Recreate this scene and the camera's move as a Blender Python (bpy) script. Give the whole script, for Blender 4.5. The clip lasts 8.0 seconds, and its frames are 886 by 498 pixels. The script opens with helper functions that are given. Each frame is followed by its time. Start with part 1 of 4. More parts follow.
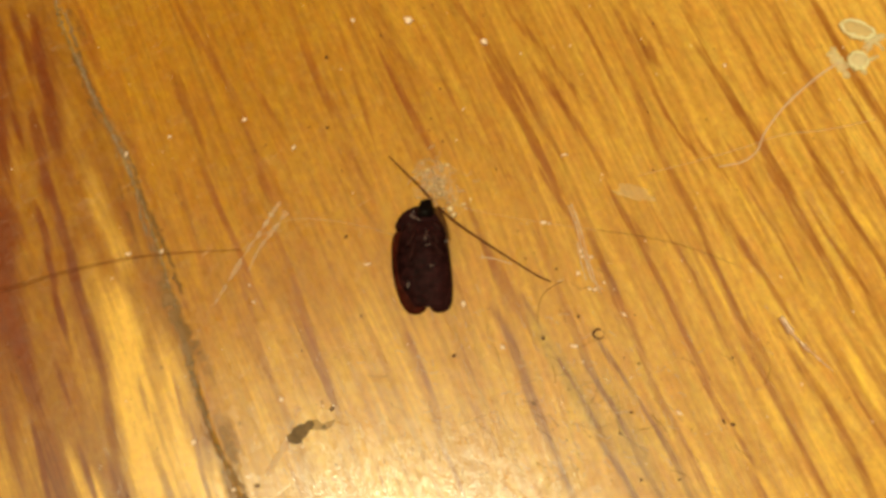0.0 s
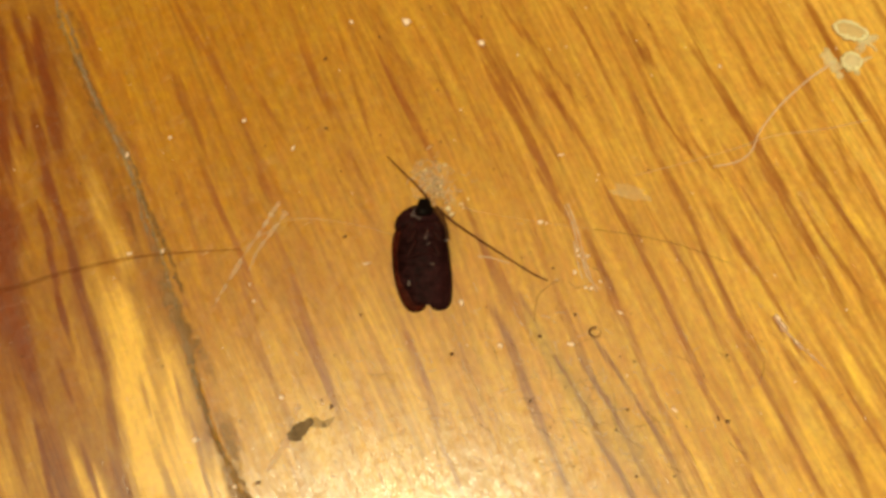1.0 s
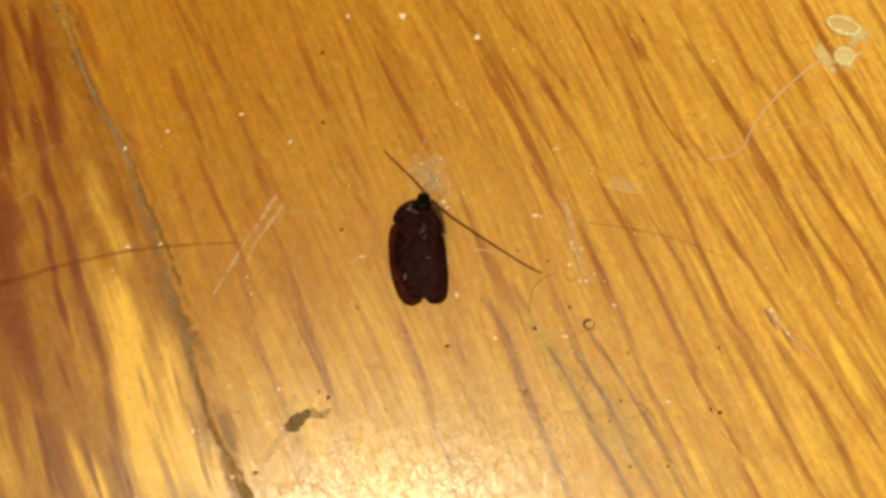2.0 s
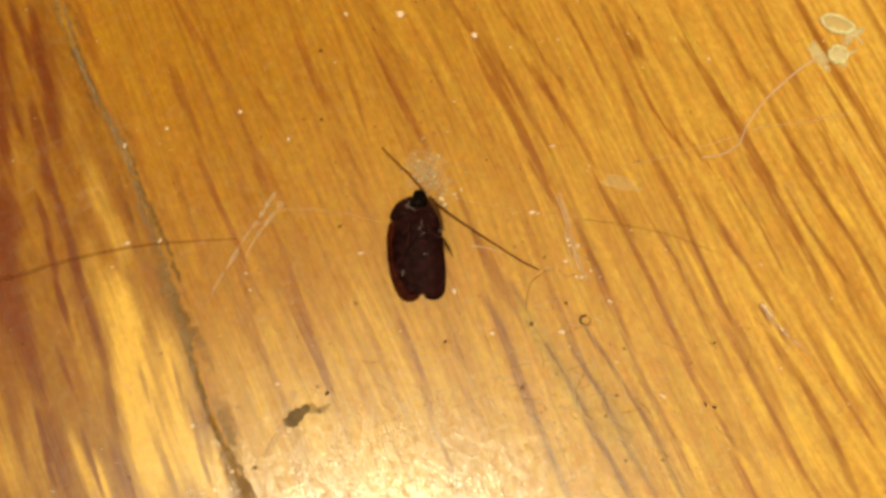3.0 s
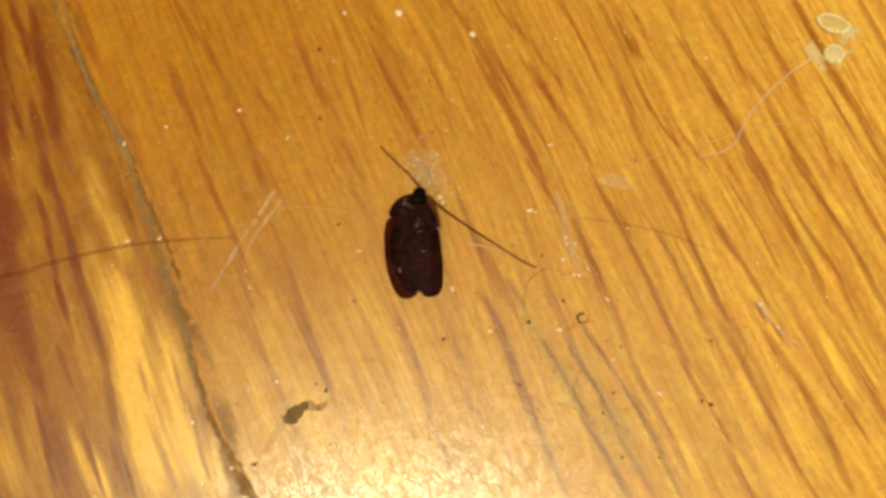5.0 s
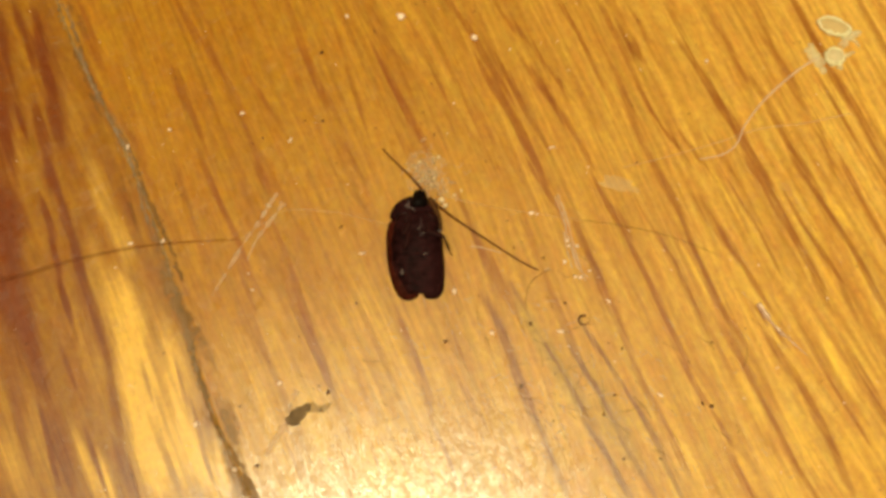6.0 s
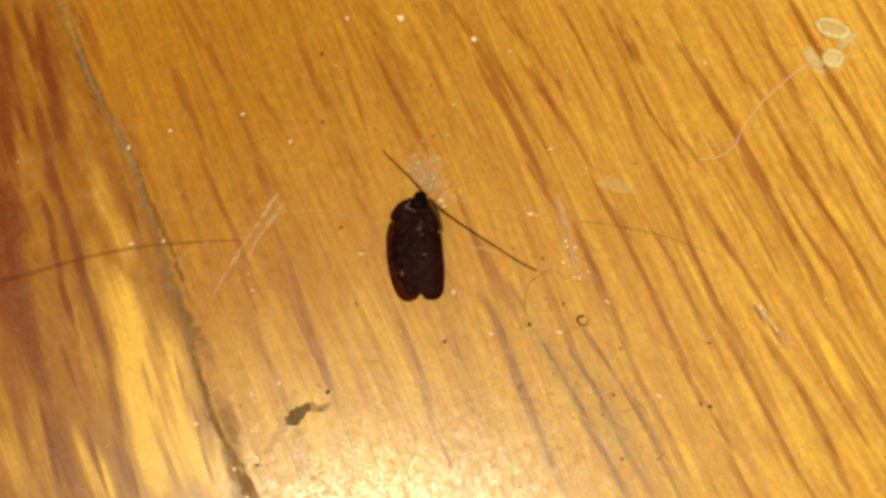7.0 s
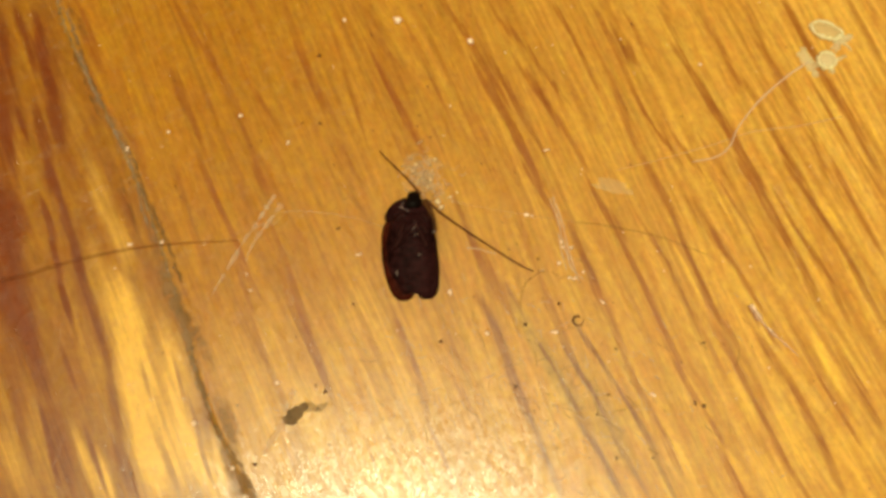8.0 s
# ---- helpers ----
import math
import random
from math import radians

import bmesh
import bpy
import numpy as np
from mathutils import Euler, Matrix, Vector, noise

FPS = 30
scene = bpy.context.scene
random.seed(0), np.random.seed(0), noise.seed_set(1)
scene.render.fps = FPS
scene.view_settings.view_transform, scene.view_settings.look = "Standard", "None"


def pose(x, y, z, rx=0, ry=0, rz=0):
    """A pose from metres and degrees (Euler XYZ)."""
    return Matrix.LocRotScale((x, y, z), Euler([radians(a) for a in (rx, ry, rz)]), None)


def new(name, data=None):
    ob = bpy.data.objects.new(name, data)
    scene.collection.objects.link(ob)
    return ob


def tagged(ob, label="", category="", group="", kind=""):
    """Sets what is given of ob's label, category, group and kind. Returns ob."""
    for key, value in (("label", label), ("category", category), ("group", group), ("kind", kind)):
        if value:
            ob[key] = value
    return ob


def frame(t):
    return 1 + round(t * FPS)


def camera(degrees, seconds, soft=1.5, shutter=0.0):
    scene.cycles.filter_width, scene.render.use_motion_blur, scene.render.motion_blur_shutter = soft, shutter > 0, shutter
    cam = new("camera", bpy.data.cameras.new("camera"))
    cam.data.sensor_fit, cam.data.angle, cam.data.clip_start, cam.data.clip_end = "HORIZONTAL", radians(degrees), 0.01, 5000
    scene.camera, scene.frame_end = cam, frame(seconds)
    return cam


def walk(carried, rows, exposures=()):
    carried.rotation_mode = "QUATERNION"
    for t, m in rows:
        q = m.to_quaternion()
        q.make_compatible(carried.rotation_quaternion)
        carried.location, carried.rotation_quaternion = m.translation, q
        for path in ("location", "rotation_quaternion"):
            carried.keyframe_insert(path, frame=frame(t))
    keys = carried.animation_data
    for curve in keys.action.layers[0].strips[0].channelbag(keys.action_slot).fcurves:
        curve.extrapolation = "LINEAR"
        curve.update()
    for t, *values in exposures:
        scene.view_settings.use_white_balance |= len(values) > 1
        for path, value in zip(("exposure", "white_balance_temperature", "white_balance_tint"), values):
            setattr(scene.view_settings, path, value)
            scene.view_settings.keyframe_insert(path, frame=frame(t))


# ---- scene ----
MM = 0.001


# ---- camera ----
cam = camera(55.0, 8.0, soft=3.5)
PATH = [
    (0, -0.000221, -0.020454, 0.088833, 13.8928, 0.5383, 0.1477),
    (0.5, -0.000118, -0.020450, 0.089150, 13.7625, 0.5651, 0.1219),
    (1, -0.000178, -0.020558, 0.089865, 13.7605, 0.4461, 0.0462),
    (1.5, 0.000035, -0.020773, 0.090272, 13.5834, 0.3654, 0.0565),
    (3, -0.000100, -0.020951, 0.091444, 13.0650, 0.0558, -0.0388),
    (3.5, 0.000000, -0.021174, 0.091716, 13.0000, -0.0000, -0.0000),
    (4, -0.000119, -0.020980, 0.091990, 12.8904, -0.0572, -0.0389),
    (4.5, -0.000101, -0.021030, 0.091870, 12.8841, -0.1176, -0.0312),
    (6, -0.000210, -0.020796, 0.092410, 12.8720, -0.0069, -0.0260),
    (6.5, -0.000101, -0.021096, 0.092507, 12.9794, -0.0275, -0.0212),
    (7, -0.000016, -0.021166, 0.092732, 13.0905, 0.0451, 0.0552),
    (7.5, 0.000329, -0.021153, 0.093532, 13.0702, 0.1645, 0.0706),
    (8, 0.000258, -0.020887, 0.093514, 12.8646, -0.0209, 0.0384),
]
walk(cam, [(t, pose(x, y, z, rx, ry, rz)) for t, x, y, z, rx, ry, rz in PATH], exposures=((0, -0.05), (1.5, -0.03), (3, 0.0), (8, 0.01)))

# ---- light: one ceiling lamp in a closed room ----
world = bpy.data.worlds.new("room_air")
scene.world = world
world.use_nodes = True
world.node_tree.nodes["Background"].inputs[0].default_value = (1.0, 0.86, 0.66, 1)
world.node_tree.nodes["Background"].inputs[1].default_value = 0.05

LAMP = (-0.15, -0.33, 2.36)
lamp_data = bpy.data.lights.new("ceiling_lamp_light", "AREA")
lamp_data.shape, lamp_data.size, lamp_data.size_y, lamp_data.energy = "RECTANGLE", 0.76, 0.22, 50.6
lamp_data.color = (1.0, 0.957, 0.580)
lamp = new("ceiling_lamp_light", lamp_data)
lamp.location = (LAMP[0], LAMP[1], LAMP[2] - 0.012)


# ---- node helpers ----
class Nodes:
    """A short way to write a node material."""

    def __init__(self, name):
        self.mat = bpy.data.materials.new(name)
        self.mat.use_nodes = True
        self.tree = self.mat.node_tree
        self.shader = self.tree.nodes["Principled BSDF"]

    def add(self, kind, ins=None, **props):
        node = self.tree.nodes.new(kind)
        if kind == "ShaderNodeMapping":
            node.vector_type = props.pop("vector_type", "POINT")
        if "operation" in props:
            node.operation = props.pop("operation")
        if "gradient_type" in props:
            node.gradient_type = props.pop("gradient_type")
        if "feature" in props:
            node.feature = props.pop("feature")
        if "blend_type" in props:
            node.data_type = "RGBA"
            node.blend_type = props.pop("blend_type")
        if "interpolation_type" in props:
            node.interpolation_type = props.pop("interpolation_type")
        for key, value in (ins or {}).items():
            if isinstance(value, bpy.types.NodeSocket):
                self.tree.links.new(value, node.inputs[key])
            else:
                node.inputs[key].default_value = value
        return node

    def math(self, op, a, b=0.0, c=0.0):
        return self.add("ShaderNodeMath", {0: a, 1: b, 2: c}, operation=op).outputs[0]

    def vec(self, op, a, b=(0, 0, 0)):
        return self.add("ShaderNodeVectorMath", {0: a, 1: b}, operation=op).outputs[0]

    def scaled(self, a, k):
        return self.add("ShaderNodeVectorMath", {0: a, "Scale": k}, operation="SCALE").outputs[0]

    def noise(self, at, scale, detail=3.0, rough=0.55, distortion=0.0):
        return self.add("ShaderNodeTexNoise", {"Vector": at, "Scale": scale, "Detail": detail, "Roughness": rough, "Distortion": distortion})

    def span(self, value, a, b, c, d):
        return self.add("ShaderNodeMapRange", {0: value, 1: a, 2: b, 3: c, 4: d}).outputs[0]

    def mix(self, fac, a, b, blend="MIX"):
        node = self.add("ShaderNodeMix", None, blend_type=blend)
        for n, value in ((0, fac), (6, a), (7, b)):
            if isinstance(value, bpy.types.NodeSocket):
                self.tree.links.new(value, node.inputs[n])
            else:
                node.inputs[n].default_value = (*value, 1) if isinstance(value, tuple) else value
        return node.outputs[2]

    def set(self, **ins):
        for key, value in ins.items():
            key = key.replace("_", " ")
            if isinstance(value, bpy.types.NodeSocket):
                self.tree.links.new(value, self.shader.inputs[key])
            else:
                self.shader.inputs[key].default_value = (*value, 1) if isinstance(value, tuple) else value

    def bump(self, height, metres, strength=1.0):
        self.set(Normal=self.add("ShaderNodeBump", {"Height": height, "Distance": metres, "Strength": strength}).outputs[0])


GRAIN = 23.5  # degrees by which the boards lean from the y axis


def streak(n, at, before, x, y, half_length, half_width, lean, depth, edge=0.55):
    """Adds one lens-shaped streak of wood figure, dirt or painted glare, in millimetres of the floor, to the value
    before it.
    """
    m = n.add("ShaderNodeMapping", {"Vector": at, "Location": (x, y, 0), "Rotation": (0, 0, radians(lean)),
                                    "Scale": (half_width, half_length, 1000.0)}, vector_type="TEXTURE")
    g = n.add("ShaderNodeTexGradient", {"Vector": m.outputs[0]}, gradient_type="SPHERICAL")
    return n.math("MULTIPLY_ADD", n.add("ShaderNodeMapRange", {0: g.outputs["Fac"], 1: 0.0, 2: edge, 3: 0.0, 4: depth}, interpolation_type="SMOOTHSTEP").outputs[0], 1.0, before)


def varnished_wood(name, brown, grey, light, pale, amber, umber, lit_sap_share=0.0, crisp=1.0, vary=0.0, stain=None):
    """Oiled pine under old varnish. brown, grey, light and stain are functions that lay the single streaks of this
    board, light's broad ones being painted glare.
    """
    n = Nodes(name)
    flat = n.scaled(n.add("ShaderNodeTexCoord").outputs["Object"], 1000.0)
    along = n.add("ShaderNodeMapping", {"Vector": flat, "Rotation": (0, 0, radians(-GRAIN))}).outputs[0]
    sway = n.noise(n.vec("MULTIPLY", along, (0.055, 0.010, 0)), 1.0, 1.0).outputs["Fac"]
    quiver = n.noise(n.vec("MULTIPLY", along, (0.30, 0.035, 0)), 1.0, 1.0).outputs["Fac"]
    sway = n.math("ADD", n.span(sway, 0, 1, -4.0, 4.0), n.span(quiver, 0, 1, -0.6, 0.6))
    grain = n.vec("ADD", along, n.add("ShaderNodeCombineXYZ", {0: sway}).outputs[0])
    zone = n.noise(n.vec("MULTIPLY", grain, (0.24, 0.012, 0)), 1.0, 1.0, 0.5).outputs["Fac"]
    band = n.noise(n.vec("MULTIPLY", grain, (0.70, 0.026, 0)), 1.0, 2.0, 0.5).outputs["Fac"]
    line = n.noise(n.vec("MULTIPLY", grain, (1.9, 0.055, 0)), 1.0, 2.0, 0.5).outputs["Fac"]
    split = n.noise(n.vec("MULTIPLY", grain, (3.2, 0.055, 0)), 1.0, 3.0, 0.6).outputs["Fac"]
    fibre = n.noise(n.vec("MULTIPLY", grain, (5.5, 0.075, 0)), 1.0, 2.0, 0.55).outputs["Fac"]
    pore = n.noise(n.vec("MULTIPLY", grain, (6.0, 0.42, 0)), 1.0, 2.0, 0.5).outputs["Fac"]
    blot = n.noise(n.vec("MULTIPLY", flat, (0.16, 0.10, 0)), 1.0, 3.0, 0.6).outputs["Fac"]
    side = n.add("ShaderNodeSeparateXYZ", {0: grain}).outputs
    # rises to the lower right: paler sapwood plus light falloff put into colour
    lit_sap = n.span(n.math("MULTIPLY_ADD", n.add("ShaderNodeClamp", {0: side[1], 1: -45.0, 2: 45.0}).outputs[0], -0.30, side[0]), -20.0, 60.0, 0.0, lit_sap_share)

    # bands, lines and fibres, crisper towards the sapwood side that is painted brighter
    figure = n.math("MULTIPLY_ADD", zone, 0.6, n.math("MULTIPLY_ADD", band, 0.7, n.math("MULTIPLY_ADD", line, 0.80 * crisp, n.math("MULTIPLY_ADD", split, 0.36 * crisp, n.math("MULTIPLY_ADD", fibre, 0.34 * crisp, -0.65 - 0.75 * crisp)))))
    figure = n.math("MULTIPLY", figure, n.span(lit_sap, 0.0, 1.0, 0.28, 0.52))
    colour = n.mix(n.span(figure, -0.08, 0.16, 0, 1), amber, pale)
    colour = n.mix(n.span(figure, -0.05, -0.36, 0, 0.9), colour, (0.4 * amber[0] + 0.6 * umber[0], 0.4 * amber[1] + 0.6 * umber[1], 0.4 * amber[2] + 0.6 * umber[2]))
    colour = n.mix(n.span(blot, 0.40, 0.75, 0.0, 0.30), colour, amber)
    fleck = n.noise(n.vec("MULTIPLY", grain, (0.75, 0.22, 0)), 1.0, 4.0, 0.7, 0.4).outputs["Fac"]
    colour = n.mix(n.span(fleck, 0.38, 0.66, 0.0, 1.0), colour, n.mix(0.28, colour, (umber[0] * 1.5, umber[1] * 1.45, umber[2])))
    tone = n.span(n.add("ShaderNodeObjectInfo").outputs["Random"], 0.0, 1.0, 1.0 - vary, 1.0 + vary)
    colour = n.mix(1.0, colour, n.add("ShaderNodeCombineColor", {0: tone, 1: tone, 2: tone}).outputs[0], "MULTIPLY")
    # sapwood tone, with the light's gain to the lower right painted in
    colour = n.mix(lit_sap, colour, (1.70, 2.20, 9.0), "MULTIPLY")
    cell = n.noise(n.vec("MULTIPLY", grain, (1.9, 0.38, 0)), 1.0, 5.0, 0.72).outputs["Fac"]
    colour = n.mix(1.0, colour, n.add("ShaderNodeCombineColor", {k: n.span(cell, 0.3, 0.7, 0.89, 1.11) for k in range(3)}).outputs[0], "MULTIPLY")

    tint = n.noise(n.vec("MULTIPLY", grain, (0.60, 0.13, 0)), 1.0, 4.0, 0.65).outputs["Fac"]
    colour = n.mix(n.span(tint, 0.35, 0.65, 0.0, 1.0), colour, n.mix(1.0, colour, (0.97, 0.86, 0.9), "MULTIPLY"))

    dapple = n.noise(flat, 1.2, 5.0, 0.75).outputs["Fac"]

    # single streaks, with their ends frayed along the fibres
    fray = n.noise(n.vec("MULTIPLY", grain, (2.3, 0.04, 0)), 1.0, 3.0, 0.65).outputs["Fac"]
    fray = n.span(fray, 0.0, 1.0, -3.5 * crisp, 3.5 * crisp)
    turn = radians(GRAIN)
    frayed = n.add("ShaderNodeCombineXYZ", {0: n.math("MULTIPLY", fray, -math.sin(turn)), 1: n.math("MULTIPLY", fray, math.cos(turn))}).outputs[0]
    ragged = n.vec("ADD", flat, frayed)
    breakup = n.math("MULTIPLY_ADD", n.span(split, 0.36, 0.62, 1.0, 0.0), 0.65 * crisp, n.math("MULTIPLY_ADD", n.span(line, 0.38, 0.64, 1.0, 0.0), 0.30 * crisp, n.math("MULTIPLY_ADD", n.span(fibre, 0.35, 0.65, 1.0, 0.0), 0.30 * crisp, 1.0 - 0.62 * crisp)))

    # pale figure, with the varnish glare painted into the colour as well
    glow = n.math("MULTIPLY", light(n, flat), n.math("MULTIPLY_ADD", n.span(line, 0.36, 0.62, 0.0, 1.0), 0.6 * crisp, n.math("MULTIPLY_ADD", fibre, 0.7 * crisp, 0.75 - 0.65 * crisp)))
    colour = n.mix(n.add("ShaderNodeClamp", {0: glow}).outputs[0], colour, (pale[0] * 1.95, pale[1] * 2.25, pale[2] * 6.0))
    dim = n.math("MULTIPLY", brown(n, ragged), breakup)
    colour = n.mix(n.add("ShaderNodeClamp", {0: n.math("MULTIPLY", n.math("TANH", n.math("MULTIPLY", dim, 1.15)), 0.92)}).outputs[0], colour, n.mix(lit_sap, umber, (umber[0] * 1.18, umber[1] * 1.42, umber[2] * 2.5)))
    if stain:
        soaked = n.math("MULTIPLY", stain(n, ragged), n.span(dapple, 0.35, 0.65, 1.2, 0.6))
        colour = n.mix(n.add("ShaderNodeClamp", {0: soaked, 2: 0.6}).outputs[0], colour, (0.31, 0.205, 0.040))
    dull = n.math("MULTIPLY", grey(n, ragged), breakup)
    colour = n.mix(n.add("ShaderNodeClamp", {0: dull, 2: 0.85}).outputs[0], colour, (0.205, 0.066, 0.024))
    shade = n.math("MULTIPLY", n.span(cell, 0.3, 0.7, 0.95, 1.05), n.math("MULTIPLY", n.span(line, 0.32, 0.68, 0.94, 1.06), n.span(band, 0.32, 0.68, 0.94, 1.06)))
    colour = n.mix(1.0, colour, n.add("ShaderNodeCombineColor", {k: shade for k in range(3)}).outputs[0], "MULTIPLY")
    colour = n.mix(n.span(pore, 0.60, 0.74, 0.0, 0.25), colour, (umber[0] * 1.2, umber[1] * 1.2, umber[2] * 1.2))
    speck = n.noise(flat, 2.4, 2.0, 0.6).outputs["Fac"]
    colour = n.mix(n.span(speck, 0.66, 0.78, 0.0, 0.14), colour, (0.20, 0.095, 0.02))

    mottle = n.noise(flat, 4.6, 3.0, 0.65).outputs["Fac"]
    colour = n.mix(1.0, colour, n.mix(n.span(dapple, 0.34, 0.66, 0.0, 1.0), (0.91, 0.82, 0.92), (1.09, 1.13, 0.98)), "MULTIPLY")
    speckle = n.noise(n.vec("MULTIPLY", along, (4.2, 2.6, 0)), 1.0, 2.0, 0.7).outputs["Fac"]
    worn = n.noise(n.vec("MULTIPLY", along, (1.1, 0.6, 1.0)), 1.0, 4.0, 0.7).outputs["Fac"]
    scuff = None
    for lean, seed in ((58.0, 3.0), (-35.0, 17.0), (8.0, 41.0)):
        way = n.add("ShaderNodeMapping", {"Vector": flat, "Rotation": (0, 0, radians(lean)), "Location": (seed, seed, 0)}).outputs[0]
        hair = n.noise(n.vec("MULTIPLY", way, (3.0, 0.035, 0)), 1.0, 1.0, 0.5).outputs["Fac"]
        hair = n.span(n.math("ABSOLUTE", n.math("SUBTRACT", hair, 0.5)), 0.0, 0.018, 1.0, 0.0)
        hair = n.math("MULTIPLY", hair, n.span(n.noise(way, 0.6, 2.0).outputs["Fac"], 0.45, 0.58, 0.0, 1.0))
        scuff = hair if scuff is None else n.math("MAXIMUM", scuff, hair)
    rough = n.math("MULTIPLY_ADD", scuff, 0.02, n.math("MULTIPLY_ADD", mottle, 0.10, n.span(worn, 0.3, 0.7, 0.22, 0.37)))
    n.set(Base_Color=colour, Roughness=rough, Specular_IOR_Level=0.44, Coat_IOR=1.64, Coat_Weight=n.math("MULTIPLY", n.span(speckle, 0.42, 0.55, 0.22, 1.0), n.math("MULTIPLY", n.span(worn, 0.42, 0.57, 0.28, 1.0), n.span(scuff, 0.0, 1.0, 1.0, 0.8))), Coat_Roughness=n.span(speckle, 0.38, 0.60, 0.27, 0.16))
    height = n.math("MULTIPLY_ADD", fibre, 0.5, n.math("MULTIPLY_ADD", pore, -0.3, n.math("MULTIPLY_ADD", mottle, 0.55, n.math("MULTIPLY", scuff, -0.2))))
    n.bump(height, 0.00006, 0.8)
    n.set(Coat_Normal=n.add("ShaderNodeBump", {"Height": n.math("MULTIPLY_ADD", mottle, 0.30, n.math("MULTIPLY_ADD", speckle, 0.45, n.math("MULTIPLY_ADD", fibre, 0.3, n.math("MULTIPLY", scuff, -0.12)))), "Distance": 0.000024, "Strength": 0.8}).outputs[0])
    return n.mat


def no_streaks(n, at):
    return n.math("ADD", 0.0, 0.0)


# The single dark, grey and pale streaks of the two boards in view; broad pale ones are painted glare.
def brown_wide(n, at):
    v = no_streaks(n, at)
    for s in (
        (-42.38, 27.16, 6.93, 0.99, 22.5, 0.56),
        (-40.76, 20.49, 5.85, 0.55, 25.4, 0.31),
        (-37.35, 15.21, 5.26, 0.55, 41.4, 0.26),
        (-35.14, 28.98, 3.42, 0.35, 19.3, 0.31),
        (-30.54, 28.07, 5.51, 0.63, 29.0, 0.46),
        (-28.56, 28.61, 4.36, 0.35, 27.4, 0.41),
        (-27.43, 23.88, 5.28, 0.49, 33.2, 0.51),
        (-24.14, 18.36, 5.97, 0.55, 28.8, 0.41),
        (-21.86, 12.13, 6.12, 0.48, 21.7, 0.41),
        (-31.06, 21.00, 3.68, 0.49, 32.1, 0.46),
        (-29.83, 17.48, 5.56, 0.69, 28.2, 0.51),
        (-27.39, 12.46, 5.59, 0.54, 24.3, 0.31),
        (-20.66, 17.66, 5.54, 0.41, 33.8, 0.41),
        (-17.40, 26.80, 7.50, 0.63, 20.4, 0.46),
        (-37.00, 18.91, 7.26, 0.55, 20.8, 0.26),
    ):
        v = streak(n, at, v, *s, 0.55)
    for s in (
        (-15.37, 21.37, 5.45, 0.83, 23.8, 0.51),
        (-13.10, 17.30, 3.83, 0.55, 28.4, 0.36),
        (-10.72, 20.02, 11.68, 0.35, 17.1, 0.36),
        (-10.65, 10.75, 4.53, 0.47, 31.3, 0.41),
        (-8.56, 28.97, 3.86, 0.35, 33.3, 0.41),
        (-6.82, 25.13, 4.40, 0.49, 37.5, 0.41),
        (-7.45, 22.62, 5.16, 0.42, 24.1, 0.36),
        (-6.19, 20.37, 5.01, 0.55, 26.8, 0.77),
        (-4.24, 16.44, 6.22, 0.62, 27.9, 0.97),
        (-2.51, 12.69, 3.14, 0.41, 23.7, 0.51),
        (-4.60, 20.48, 4.99, 0.35, 20.9, 0.41),
        (-1.66, 28.97, 3.69, 0.42, 28.8, 0.46),
        (-2.48, 24.78, 6.00, 0.42, 26.2, 0.36),
        (-0.64, 20.30, 4.68, 0.42, 21.8, 0.36),
        (0.18, 16.42, 3.93, 0.34, 21.3, 0.31),
    ):
        v = streak(n, at, v, *s, 0.55)
    for s in (
        (2.20, 28.06, 5.79, 0.56, 33.6, 0.71),
        (5.19, 22.65, 5.77, 0.63, 29.5, 0.82),
        (5.30, 20.12, 5.17, 0.42, 25.8, 0.71),
        (8.17, 15.40, 7.45, 0.69, 26.3, 0.87),
        (10.25, 10.68, 5.24, 0.54, 29.1, 0.87),
        (6.81, 21.90, 6.16, 0.56, 30.3, 0.61),
        (9.66, 16.26, 6.53, 0.48, 27.5, 0.61),
        (6.93, 28.97, 3.80, 0.35, 31.9, 0.51),
        (9.87, 25.32, 5.43, 0.42, 35.0, 0.51),
        (12.85, 20.89, 4.25, 0.35, 39.1, 0.56),
        (11.07, 20.11, 4.74, 0.62, 31.7, 0.82),
        (12.80, 17.12, 4.27, 0.55, 30.8, 0.71),
        (15.13, 13.49, 5.64, 0.41, 24.9, 0.87),
        (14.50, 28.97, 3.63, 0.42, 27.2, 0.87),
        (15.97, 25.97, 3.62, 0.35, 23.8, 0.66),
    ):
        v = streak(n, at, v, *s, 0.55)
    for s in (
        (17.44, 22.43, 4.77, 0.35, 22.9, 0.46),
        (3.12, 16.43, 5.26, 0.41, 21.9, 0.31),
        (4.55, 11.94, 5.03, 0.41, 33.7, 0.26),
        (19.96, 26.96, 5.94, 0.49, 23.8, 0.51),
        (21.74, 22.25, 4.47, 0.35, 24.2, 0.61),
        (23.64, 17.47, 4.76, 0.34, 25.7, 0.77),
        (25.72, 13.82, 4.71, 0.27, 33.7, 0.82),
        (22.31, 24.80, 1.92, 0.84, 22.3, 0.87),
        (21.24, 25.68, 4.03, 0.56, 18.5, 0.46),
        (22.88, 28.23, 3.59, 0.35, 26.4, 0.51),
        (24.34, 24.23, 4.09, 0.35, 22.1, 0.51),
        (27.71, 27.51, 4.83, 0.49, 21.6, 0.51),
        (28.59, 24.00, 2.38, 0.70, 25.6, 0.87),
        (30.56, 20.29, 4.92, 0.69, 27.9, 0.87),
        (32.72, 16.07, 4.97, 0.76, 30.8, 0.97),
    ):
        v = streak(n, at, v, *s, 0.55)
